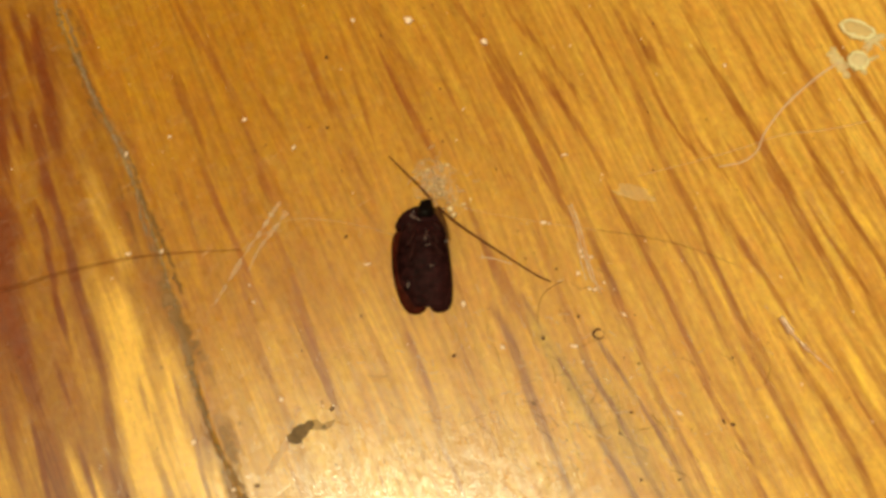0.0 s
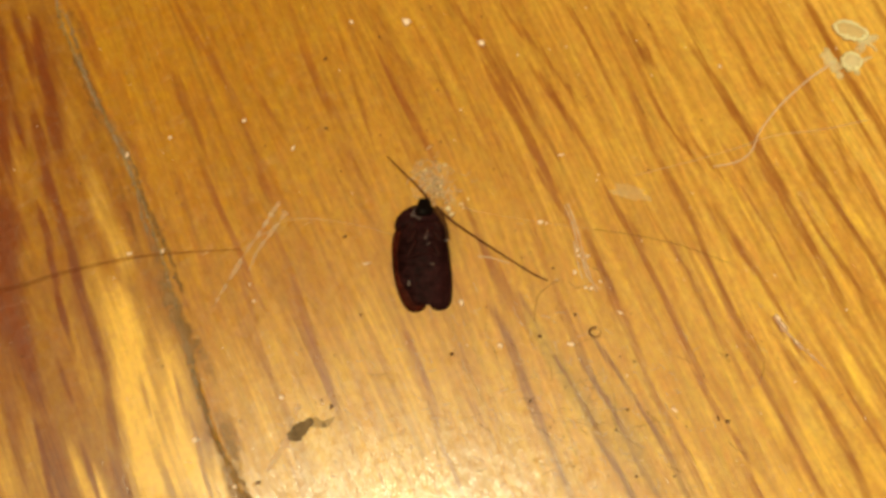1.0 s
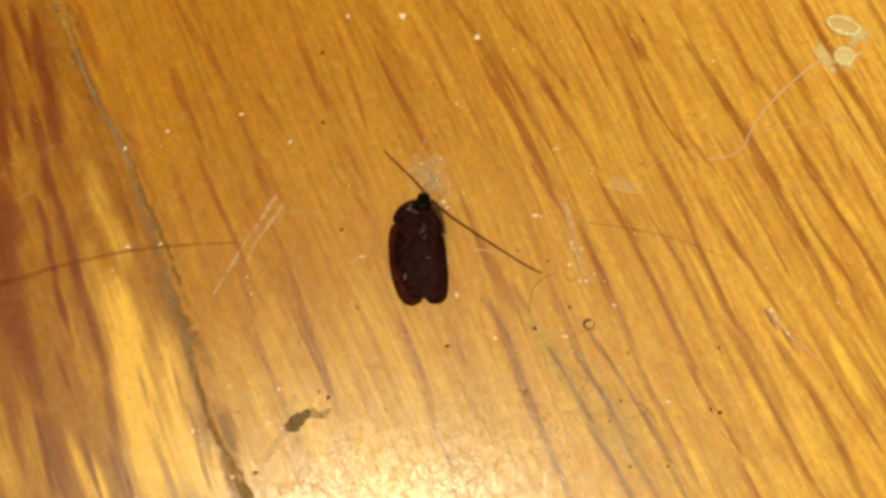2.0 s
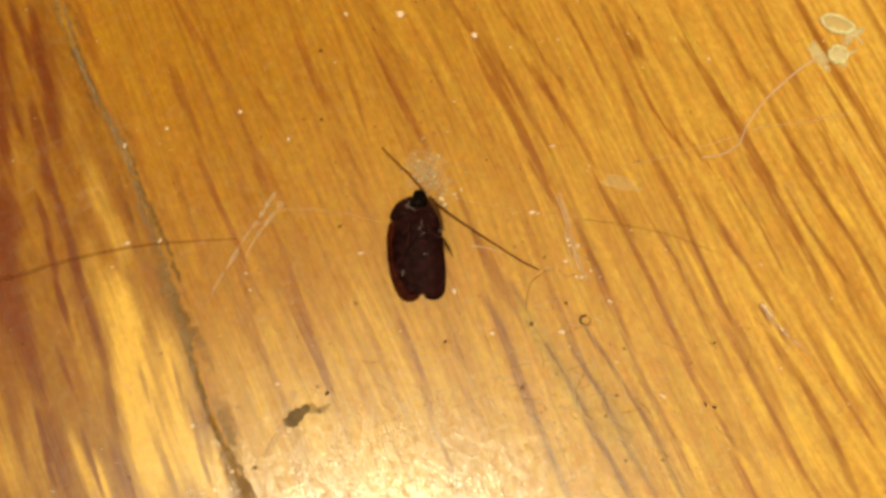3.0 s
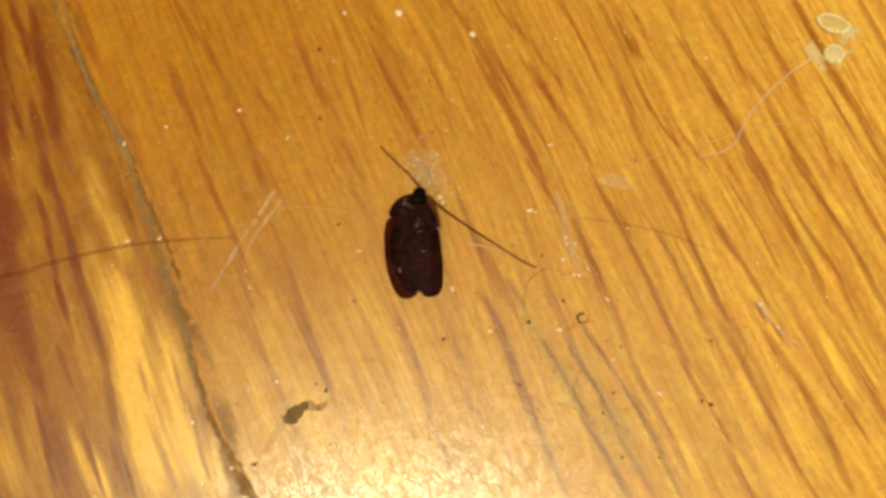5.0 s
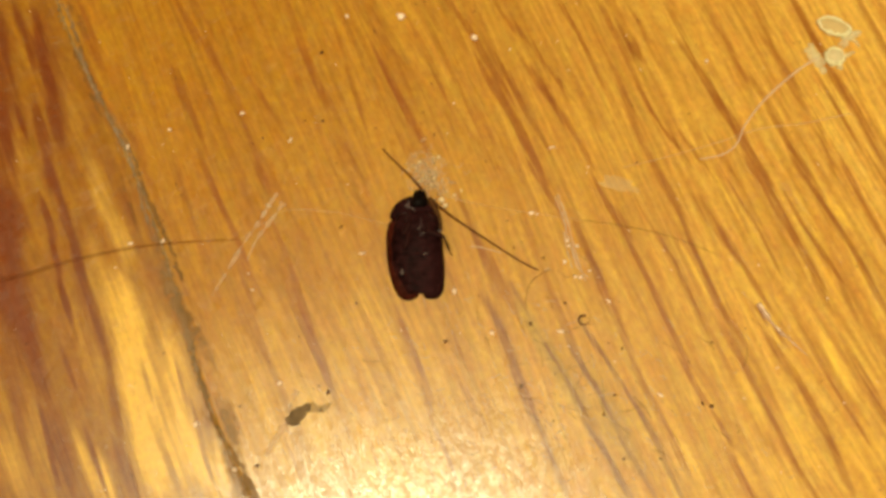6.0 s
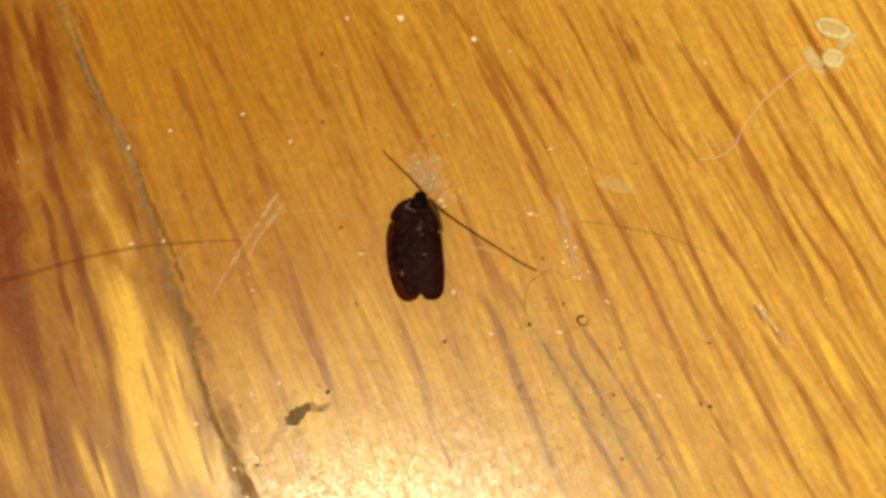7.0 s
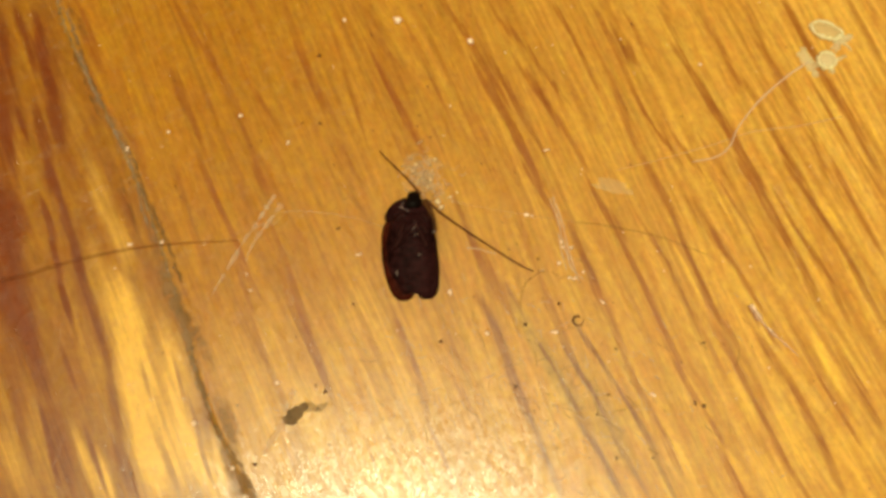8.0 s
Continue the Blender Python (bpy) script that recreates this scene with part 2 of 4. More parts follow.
    for s in (
        (35.10, 11.25, 5.49, 0.68, 29.7, 1.02),
        (32.11, 28.06, 5.34, 0.49, 25.5, 0.71),
        (33.95, 23.50, 4.05, 0.49, 21.1, 0.56),
        (36.14, 19.93, 4.37, 0.62, 31.6, 0.61),
        (37.67, 28.24, 4.71, 0.56, 17.1, 0.51),
        (39.23, 23.15, 5.07, 0.56, 29.8, 0.61),
        (40.70, 19.22, 4.07, 0.55, 24.3, 0.51),
        (42.69, 28.06, 5.18, 0.64, 21.4, 0.82),
        (44.01, 25.01, 2.79, 0.63, 30.1, 0.71),
        (45.59, 20.29, 4.73, 0.55, 23.2, 0.71),
        (47.30, 17.82, 5.44, 0.55, 25.5, 0.82),
        (49.31, 12.45, 5.57, 0.55, 23.9, 0.71),
        (45.42, 17.12, 5.32, 0.34, 22.9, 0.51),
        (21.60, 16.08, 5.67, 0.76, 14.8, 0.41),
        (28.66, 11.59, 4.26, 0.34, 32.8, 0.61),
    ):
        v = streak(n, at, v, *s, 0.55)
    for s in (
        (31.70, 11.08, 5.12, 0.34, 29.2, 0.51),
        (38.62, 14.34, 5.29, 0.55, 23.8, 0.66),
        (40.55, 10.56, 3.42, 0.54, 29.8, 0.61),
        (43.53, 12.97, 6.11, 0.48, 10.4, 0.41),
        (50.77, 27.33, 6.55, 0.56, 21.7, 0.51),
        (18.10, 6.11, 4.72, 0.40, 25.8, 0.77),
        (20.01, 3.22, 3.25, 0.53, 28.1, 0.66),
        (21.59, -1.15, 5.52, 0.40, 24.9, 0.82),
        (23.80, -6.38, 5.23, 0.59, 19.3, 0.61),
        (15.34, 1.43, 3.91, 0.60, 18.6, 0.61),
        (16.83, -2.34, 3.72, 0.59, 21.1, 0.66),
        (18.45, -6.70, 4.92, 0.59, 27.1, 0.56),
        (25.11, 7.51, 6.16, 0.74, 25.4, 0.71),
        (27.24, 2.08, 4.50, 0.40, 17.9, 0.61),
        (28.56, -1.77, 4.38, 0.40, 22.8, 0.82),
    ):
        v = streak(n, at, v, *s, 0.55)
    for s in (
        (29.92, -5.52, 3.73, 0.52, 23.6, 0.61),
        (31.37, -8.12, 3.42, 0.58, 29.1, 0.51),
        (21.89, 5.86, 3.16, 0.27, 23.2, 0.46),
        (24.09, 1.44, 5.21, 0.30, 30.2, 0.66),
        (26.19, -2.98, 3.68, 0.26, 20.0, 0.51),
        (27.62, -6.39, 4.08, 0.33, 19.7, 0.61),
        (30.16, 3.24, 5.96, 0.73, 29.8, 0.61),
        (32.17, 0.29, 3.92, 0.60, 29.8, 0.61),
        (34.20, -3.71, 5.06, 0.39, 27.2, 0.82),
        (35.53, -8.27, 4.06, 0.39, 36.6, 0.77),
        (35.71, 8.77, 3.90, 0.74, 30.4, 0.77),
        (37.74, 4.49, 5.82, 0.74, 24.0, 0.92),
        (39.61, 0.62, 4.27, 0.73, 21.4, 0.51),
        (41.30, -3.62, 4.74, 0.72, 15.9, 0.56),
        (33.31, 6.14, 5.41, 0.27, 28.0, 0.61),
    ):
        v = streak(n, at, v, *s, 0.55)
    for s in (
        (35.76, 1.05, 5.30, 0.27, 21.0, 0.56),
        (41.96, 6.67, 6.11, 0.47, 30.8, 0.82),
        (45.05, 1.11, 5.87, 0.46, 28.1, 0.87),
        (47.32, -4.24, 6.17, 0.52, 23.6, 0.87),
        (39.37, 4.87, 3.84, 0.33, 25.2, 0.61),
        (41.81, 0.30, 5.54, 0.40, 30.8, 0.82),
        (44.14, -4.88, 4.78, 0.39, 18.7, 0.51),
        (46.27, 8.20, 3.76, 0.54, 20.3, 0.61),
        (48.18, 3.33, 6.12, 0.53, 24.5, 0.77),
        (49.73, 8.94, 3.47, 0.41, 27.8, 0.51),
        (20.49, -12.25, 5.65, 0.64, 19.3, 0.51),
        (22.52, -17.08, 4.69, 0.51, 27.3, 0.46),
        (24.44, -21.26, 4.51, 0.50, 21.9, 0.46),
        (25.35, -10.39, 4.92, 0.39, 21.6, 0.82),
        (26.84, -14.45, 4.29, 0.45, 27.6, 0.82),
    ):
        v = streak(n, at, v, *s, 0.55)
    for s in (
        (28.99, -18.32, 4.89, 0.44, 29.9, 0.61),
        (30.97, -23.86, 5.19, 0.50, 26.8, 0.61),
        (31.34, -10.43, 4.91, 0.58, 28.7, 0.61),
        (33.55, -15.28, 6.09, 0.51, 26.1, 0.82),
        (35.82, -20.47, 5.05, 0.38, 25.4, 0.71),
        (37.88, -24.68, 4.09, 0.50, 30.9, 0.51),
        (36.99, -12.56, 5.54, 0.71, 30.1, 0.71),
        (39.66, -17.96, 6.17, 0.70, 22.3, 0.71),
        (41.56, -22.95, 4.28, 0.69, 19.1, 0.61),
        (40.04, -11.03, 5.89, 0.39, 24.4, 0.51),
        (42.81, -16.78, 5.28, 0.38, 27.2, 0.51),
        (44.63, -12.57, 5.53, 0.58, 25.1, 0.71),
        (46.46, -17.15, 3.60, 0.51, 26.2, 0.51),
        (-13.97, -10.71, 5.25, 0.77, 22.9, 0.56),
        (-12.63, -14.07, 3.48, 0.58, 24.3, 0.41),
    ):
        v = streak(n, at, v, *s, 0.55)
    for s in (
        (-4.00, -9.80, 4.62, 0.58, 21.0, 0.51),
        (-2.28, -14.37, 4.94, 0.51, 15.9, 0.51),
        (-1.50, -18.56, 2.79, 0.51, 22.3, 0.41),
        (-0.00, -21.60, 3.98, 0.38, 26.5, 0.77),
        (1.19, -24.72, 3.27, 0.56, 18.3, 0.41),
        (1.60, -10.79, 3.03, 0.32, 22.7, 0.51),
        (3.09, -16.84, 3.18, 0.38, 31.7, 0.56),
        (-15.16, -23.80, 3.91, 0.50, 25.6, 0.41),
        (11.23, 7.57, 4.48, 0.47, 31.9, 0.82),
        (13.49, 2.90, 3.67, 0.40, 20.4, 0.51),
        (5.63, -2.57, 6.93, 0.99, 27.5, 0.61),
        (7.18, -11.91, 8.68, 0.96, 22.6, 0.36),
        (2.93, 3.08, 5.30, 0.60, 23.0, 0.46),
        (1.56, -4.49, 5.43, 0.59, 23.4, 0.26),
        (12.40, -6.69, 6.04, 0.78, 24.9, 0.31),
    ):
        v = streak(n, at, v, *s, 0.55)
    for s in (
        (8.50, -15.27, 5.63, 0.77, 21.0, 0.41),
        (-16.30, -6.04, 7.12, 0.72, 22.3, 0.46),
        (-11.07, -3.86, 2.92, 0.39, 17.8, 0.31),
        (-7.05, -1.94, 5.43, 0.40, 21.7, 0.26),
        (-10.89, 7.54, 4.55, 0.47, 39.5, 0.31),
        (-26.28, 7.55, 5.39, 0.54, 24.1, 0.61),
        (-23.94, 2.93, 6.39, 0.53, 26.2, 0.61),
        (-21.84, -3.84, 6.41, 0.52, 17.7, 0.41),
        (-20.71, 8.55, 3.32, 0.40, 27.7, 0.46),
        (-17.96, 0.32, 6.47, 0.40, 24.4, 0.66),
        (-15.69, -5.74, 6.41, 0.59, 19.4, 0.56),
        (-29.62, 7.22, 5.75, 0.54, 23.8, 0.26),
        (-21.24, -3.23, 3.30, 0.53, 32.6, 0.46),
        (-19.64, -10.73, 2.94, 0.52, 24.1, 0.36),
    ):
        v = streak(n, at, v, *s, 0.55)
    return v


def grey_wide(n, at):
    v = no_streaks(n, at)
    for s in (
        (16.61, -10.73, 4.97, 0.40, 32.9, 0.72),
        (19.43, -15.28, 5.00, 0.47, 31.0, 0.60),
        (21.84, -19.50, 4.64, 0.47, 28.0, 0.52),
        (23.75, -24.18, 4.68, 0.46, 24.8, 0.52),
        (15.20, -13.17, 4.43, 0.48, 35.4, 0.60),
        (17.66, -17.52, 5.05, 0.43, 27.3, 0.64),
        (20.37, -23.30, 6.57, 0.46, 29.1, 0.56),
        (15.90, -20.03, 3.83, 0.47, 33.6, 0.68),
        (18.12, -24.03, 5.15, 0.62, 29.3, 0.68),
        (6.91, -10.39, 4.86, 0.80, 23.8, 0.48),
        (8.50, -15.27, 5.47, 0.87, 21.0, 0.40),
        (10.35, -20.02, 4.59, 0.62, 24.2, 0.48),
        (11.88, -23.88, 5.18, 0.54, 23.7, 0.60),
        (11.52, -11.33, 5.82, 0.28, 30.9, 0.76),
        (14.09, -16.00, 4.71, 0.43, 30.3, 0.68),
    ):
        v = streak(n, at, v, *s, 0.7)
    for s in (
        (14.40, -11.65, 4.58, 0.56, 25.0, 0.48),
        (5.28, -6.70, 3.80, 0.89, 32.9, 0.40),
        (8.40, -5.45, 3.81, 0.49, 32.5, 0.40),
        (16.74, -2.38, 3.10, 0.57, 22.0, 0.32),
        (-13.21, -12.26, 1.84, 0.56, 32.4, 0.24),
        (-0.79, 12.89, 1.31, 1.69, 12.2, 0.08),
    ):
        v = streak(n, at, v, *s, 0.7)
    return v


def olive_wide(n, at):
    v = no_streaks(n, at)
    for s in (
        (13.70, -15.30, 9.0, 1.7, 30.0, 0.40),
        (16.80, -15.60, 9.0, 1.3, 30.0, 0.36),
        (9.80, -9.00, 7.5, 1.3, 30.0, 0.40),
        (18.50, -20.50, 6.5, 1.5, 28.0, 0.40),
    ):
        v = streak(n, at, v, *s, 0.8)
    return v


# pale grain, and broad streaks that put the lamp's glare into the colour
def pale_glare_wide(n, at):
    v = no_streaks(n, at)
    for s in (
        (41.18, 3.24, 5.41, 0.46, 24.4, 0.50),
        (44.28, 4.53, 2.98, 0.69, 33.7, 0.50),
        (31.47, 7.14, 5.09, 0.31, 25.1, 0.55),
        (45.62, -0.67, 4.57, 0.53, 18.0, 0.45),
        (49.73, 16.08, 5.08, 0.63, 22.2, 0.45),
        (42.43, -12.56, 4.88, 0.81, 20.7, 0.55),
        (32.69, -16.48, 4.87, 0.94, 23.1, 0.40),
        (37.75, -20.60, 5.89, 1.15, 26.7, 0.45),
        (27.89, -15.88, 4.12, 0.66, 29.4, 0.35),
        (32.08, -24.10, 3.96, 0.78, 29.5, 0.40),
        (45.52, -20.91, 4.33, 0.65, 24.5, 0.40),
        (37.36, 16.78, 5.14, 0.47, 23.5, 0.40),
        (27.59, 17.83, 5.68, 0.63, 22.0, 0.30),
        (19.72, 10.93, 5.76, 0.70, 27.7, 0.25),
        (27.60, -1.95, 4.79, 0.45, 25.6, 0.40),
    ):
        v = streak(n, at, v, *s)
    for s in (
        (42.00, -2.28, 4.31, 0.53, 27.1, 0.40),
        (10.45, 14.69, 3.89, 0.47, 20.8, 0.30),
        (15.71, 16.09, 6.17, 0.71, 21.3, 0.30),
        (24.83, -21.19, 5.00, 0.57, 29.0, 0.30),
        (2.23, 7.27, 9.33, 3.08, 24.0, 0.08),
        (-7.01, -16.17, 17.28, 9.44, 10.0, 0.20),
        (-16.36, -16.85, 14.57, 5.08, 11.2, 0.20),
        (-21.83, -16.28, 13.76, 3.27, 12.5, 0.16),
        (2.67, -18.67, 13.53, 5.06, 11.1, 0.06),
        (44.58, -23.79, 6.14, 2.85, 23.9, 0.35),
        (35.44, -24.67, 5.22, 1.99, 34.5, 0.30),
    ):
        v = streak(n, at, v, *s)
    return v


def brown_narrow(n, at):
    v = no_streaks(n, at)
    for s in (
        (-50.54, 28.25, 3.79, 0.82, 23.7, 0.75),
        (-48.76, 24.25, 4.05, 0.63, 15.7, 0.62),
        (-47.63, 24.60, 3.24, 1.08, 25.4, 1.25),
        (-46.47, 21.37, 4.21, 0.98, 23.8, 1.25),
        (-48.30, 27.70, 3.36, 0.82, 16.9, 0.75),
        (-45.10, 16.11, 5.36, 1.15, 15.3, 0.75),
        (-50.50, 14.72, 5.34, 1.06, 16.0, 0.75),
        (-48.78, 15.39, 3.59, 0.53, 24.1, 0.88),
        (-46.16, 13.70, 6.41, 0.97, 19.4, 1.00),
        (-44.59, 8.62, 3.08, 0.95, 23.8, 1.19),
        (-42.79, 4.41, 4.55, 0.69, 21.5, 1.06),
        (-40.90, -0.35, 4.80, 0.76, 17.7, 1.00),
        (-38.55, -6.42, 5.14, 0.84, 22.7, 0.62),
        (-48.04, 4.41, 4.58, 1.46, 22.6, 1.00),
        (-49.35, 3.33, 8.77, 1.71, 16.4, 0.75),
    ):
        v = streak(n, at, v, *s, 0.75)
    for s in (
        (-44.66, 4.07, 4.12, 0.60, 23.4, 1.06),
        (-43.35, -0.33, 3.88, 0.59, 19.7, 1.12),
        (-41.83, -5.20, 4.44, 0.59, 21.5, 1.19),
        (-47.50, -6.03, 5.95, 2.01, 31.3, 0.75),
        (-45.06, -9.78, 4.08, 1.41, 23.3, 1.00),
        (-43.56, -13.75, 3.53, 1.23, 22.2, 1.06),
        (-41.84, -21.11, 7.87, 0.48, 18.3, 1.19),
        (-40.81, -20.96, 8.13, 1.53, 19.2, 0.88),
        (-46.63, -14.31, 7.61, 1.23, 24.6, 0.62),
        (-44.62, -20.84, 7.10, 0.81, 19.4, 0.50),
        (-40.79, -12.54, 3.62, 0.49, 24.9, 0.81),
        (-37.18, -10.24, 4.32, 0.91, 24.1, 0.81),
        (-35.22, -17.02, 6.26, 0.73, 15.8, 0.69),
        (-33.56, -23.49, 4.74, 1.04, 25.5, 0.81),
        (-36.65, -22.90, 5.54, 0.40, 23.7, 1.19),
    ):
        v = streak(n, at, v, *s, 0.75)
    for s in (
        (-32.00, -14.36, 3.46, 0.33, 19.6, 0.69),
        (-28.08, -15.25, 4.70, 0.41, 18.5, 0.75),
        (-26.33, -18.89, 4.31, 0.49, 19.5, 0.62),
        (-25.15, -22.39, 4.21, 0.48, 18.5, 0.62),
        (-28.71, -23.49, 4.24, 0.48, 23.4, 0.50),
        (-44.02, 28.61, 3.21, 0.82, 21.9, 0.38),
        (-35.70, 5.22, 3.49, 0.69, 26.4, 0.38),
        (-51.88, 25.35, 5.54, 0.81, 13.5, 0.44),
        (-52.12, 19.93, 17.24, 3.02, 14.1, 1.00),
        (-48.88, -1.28, 17.22, 3.05, 17.1, 1.06),
        (-39.47, -7.26, 7.06, 1.17, 17.3, 0.44),
        (-45.85, 21.58, 13.90, 1.96, 14.1, 0.44),
        (-40.00, -3.19, 5.87, 1.01, 17.8, 0.38),
    ):
        v = streak(n, at, v, *s, 0.75)
    return v


# gold streaks of this board; the wide ones paint glare over its lower end
def pale_glare_narrow(n, at):
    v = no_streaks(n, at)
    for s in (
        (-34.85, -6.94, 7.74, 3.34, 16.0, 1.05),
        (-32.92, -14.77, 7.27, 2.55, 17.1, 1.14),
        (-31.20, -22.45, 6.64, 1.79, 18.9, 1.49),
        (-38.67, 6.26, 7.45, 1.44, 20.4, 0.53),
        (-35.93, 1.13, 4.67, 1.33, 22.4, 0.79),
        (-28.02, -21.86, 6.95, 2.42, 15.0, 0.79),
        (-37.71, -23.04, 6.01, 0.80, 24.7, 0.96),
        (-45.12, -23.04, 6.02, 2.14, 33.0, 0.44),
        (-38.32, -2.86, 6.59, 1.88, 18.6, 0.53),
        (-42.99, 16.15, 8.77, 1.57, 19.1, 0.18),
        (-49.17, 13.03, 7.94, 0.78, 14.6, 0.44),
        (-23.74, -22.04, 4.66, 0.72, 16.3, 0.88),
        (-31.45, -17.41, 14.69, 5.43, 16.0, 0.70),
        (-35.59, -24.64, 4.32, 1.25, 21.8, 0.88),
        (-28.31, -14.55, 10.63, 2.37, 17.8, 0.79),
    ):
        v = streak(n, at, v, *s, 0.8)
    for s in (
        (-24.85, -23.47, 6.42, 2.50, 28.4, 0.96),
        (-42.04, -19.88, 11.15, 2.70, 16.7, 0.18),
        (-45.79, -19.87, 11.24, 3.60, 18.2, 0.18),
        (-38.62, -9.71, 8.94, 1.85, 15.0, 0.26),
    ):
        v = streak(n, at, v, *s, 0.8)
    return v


def plain(name, colour, rough=0.6, grain=900.0, contrast=0.3, bump=0.0, **more):
    """A plain material with two scales of mottling."""
    n = Nodes(name)
    at = n.add("ShaderNodeTexCoord").outputs["Object"]
    big = n.noise(at, grain * 0.25, 3.0).outputs["Fac"]
    small = n.noise(at, grain, 4.0, 0.65).outputs["Fac"]
    both = n.math("MULTIPLY_ADD", big, 0.5, n.math("MULTIPLY", small, 0.5))
    dark = tuple(c * (1 - contrast) for c in colour)
    pale = tuple(min(1.0, c * (1 + contrast)) for c in colour)
    n.set(Base_Color=n.mix(n.span(both, 0.35, 0.65, 0, 1), dark, pale), Roughness=rough, **more)
    if bump:
        n.bump(small, bump)
    return n.mat


WOOD = varnished_wood("varnished_pine", brown_wide, grey_wide, pale_glare_wide, (0.525, 0.280, 0.014), (0.390, 0.174, 0.007), (0.265, 0.066, 0.003), 1.0, stain=olive_wide)
WOOD_RED = varnished_wood("varnished_red_pine", brown_narrow, no_streaks, pale_glare_narrow, (0.42, 0.210, 0.012), (0.295, 0.118, 0.005), (0.165, 0.024, 0.0003), 0.0, 0.6)
WOOD_FAR = varnished_wood("varnished_board", no_streaks, no_streaks, no_streaks, (0.51, 0.252, 0.014), (0.395, 0.165, 0.008), (0.262, 0.082, 0.005), vary=0.35)


def seam_grime():
    """Grey dust, olive dirt and wood-brown wax, in patches some millimetres long."""
    n = Nodes("seam_grime")
    flat = n.scaled(n.add("ShaderNodeTexCoord").outputs["Object"], 1000.0)
    patch = n.noise(flat, 0.30, 3.0, 0.6).outputs["Fac"]
    grain = n.noise(flat, 2.2, 4.0, 0.7).outputs["Fac"]
    fleck = n.noise(flat, 0.75, 3.0, 0.6).outputs["Fac"]
    colour = n.mix(n.span(patch, 0.42, 0.58, 0, 1), (0.29, 0.145, 0.022), (0.32, 0.188, 0.062))
    colour = n.mix(n.span(fleck, 0.50, 0.60, 0, 0.85), colour, (0.35, 0.250, 0.195))
    colour = n.mix(n.span(grain, 0.55, 0.70, 0, 0.6), colour, (0.15, 0.078, 0.020))
    n.set(Base_Color=colour, Roughness=0.75)
    n.bump(grain, 0.0001)
    return n.mat


def seam_film():
    """Thin dust and dirt: tan, grey and brown patches that fade out at their edges."""
    n = Nodes("seam_film")
    flat = n.scaled(n.add("ShaderNodeTexCoord").outputs["Object"], 1000.0)
    wisp = n.noise(flat, 0.7, 2.0, 0.5).outputs["Color"]
    ragged = n.vec("ADD", flat, n.vec("MULTIPLY", n.vec("SUBTRACT", wisp, (0.5, 0.5, 0.5)), (0.9, 0.9, 0)))
    tan = grey = brown = no_streaks(n, flat)
    for s in (
        (-35.47, 0.63, 2.30, 1.06, 50.6, 0.30),
        (-30.20, -3.98, 6.86, 1.35, 20.7, 0.45),
        (-27.68, -9.79, 4.04, 1.11, 23.8, 0.45),
        (-22.89, -18.53, 5.30, 1.37, 23.1, 0.60),
        (-22.15, -23.79, 4.27, 1.21, 24.5, 0.55),
        (-26.11, -10.40, 5.08, 0.88, 24.8, 0.35),
        (-37.65, 15.04, 3.24, 0.78, 36.7, 0.35),
    ):
        tan = streak(n, ragged, tan, *s, 0.9)
    for s in (
        (-44.60, 28.62, 4.33, 0.40, 26.7, 0.59),
        (-42.21, 22.46, 5.86, 0.36, 23.6, 0.55),
        (-40.24, 18.36, 4.04, 0.43, 25.8, 0.51),
        (-36.62, 12.45, 2.84, 0.62, 35.6, 0.72),
        (-35.01, 8.56, 4.01, 0.39, 21.3, 0.68),
        (-33.50, 3.97, 4.85, 0.34, 20.4, 0.64),
        (-32.33, 2.09, 2.80, 0.30, 16.0, 0.51),
        (-27.69, -10.16, 4.48, 0.52, 18.7, 0.59),
        (-26.21, -14.66, 4.16, 0.44, 24.2, 0.42),
        (-22.85, -19.14, 3.45, 0.58, 26.3, 0.34),
    ):
        grey = streak(n, ragged, grey, *s, 0.8)
    for s in (
        (-19.81, -25.95, 1.88, 0.57, 37.3, 0.59),
        (-38.30, 15.03, 2.81, 0.39, 42.3, 0.34),
    ):
        grey = streak(n, ragged, grey, *s, 0.8)
    for s in (
        (-34.13, 7.56, 4.56, 0.38, 22.3, 0.59),
        (-32.26, 3.92, 6.27, 0.38, 26.1, 0.81),
        (-29.64, -1.62, 4.36, 0.34, 22.2, 0.72),
        (-30.27, -3.83, 5.95, 1.20, 24.3, 0.34),
        (-28.16, -7.37, 4.47, 0.97, 30.9, 0.64),
        (-25.62, -15.77, 5.07, 0.33, 18.6, 0.77),
        (-23.70, -20.02, 3.54, 0.32, 37.3, 0.77),
        (-21.27, -23.50, 4.34, 0.43, 33.2, 0.77),
        (-20.87, -25.38, 2.07, 0.92, 21.7, 0.59),
        (-43.62, 28.61, 3.84, 0.73, 30.2, 0.42),
    ):
        brown = streak(n, ragged, brown, *s, 0.8)
    for s in (
        (-43.27, 25.62, 4.87, 0.28, 23.4, 0.77),
        (-40.67, 19.85, 5.12, 0.28, 25.5, 0.68),
        (-37.66, 14.69, 3.50, 0.23, 36.8, 0.51),
        (-35.31, 10.65, 4.22, 0.27, 23.3, 0.77),
        (-43.13, 23.52, 4.68, 0.32, 22.8, 0.59),
        (-40.71, 18.12, 4.50, 0.28, 27.0, 0.51),
        (-35.72, 6.23, 5.29, 0.38, 19.4, 0.30),
    ):
        brown = streak(n, ragged, brown, *s, 0.8)
    grain = n.noise(flat, 0.9, 3.0, 0.6).outputs["Fac"]
    total = n.math("ADD", tan, n.math("ADD", grey, brown))
    share = n.math("ADD", total, 0.001)
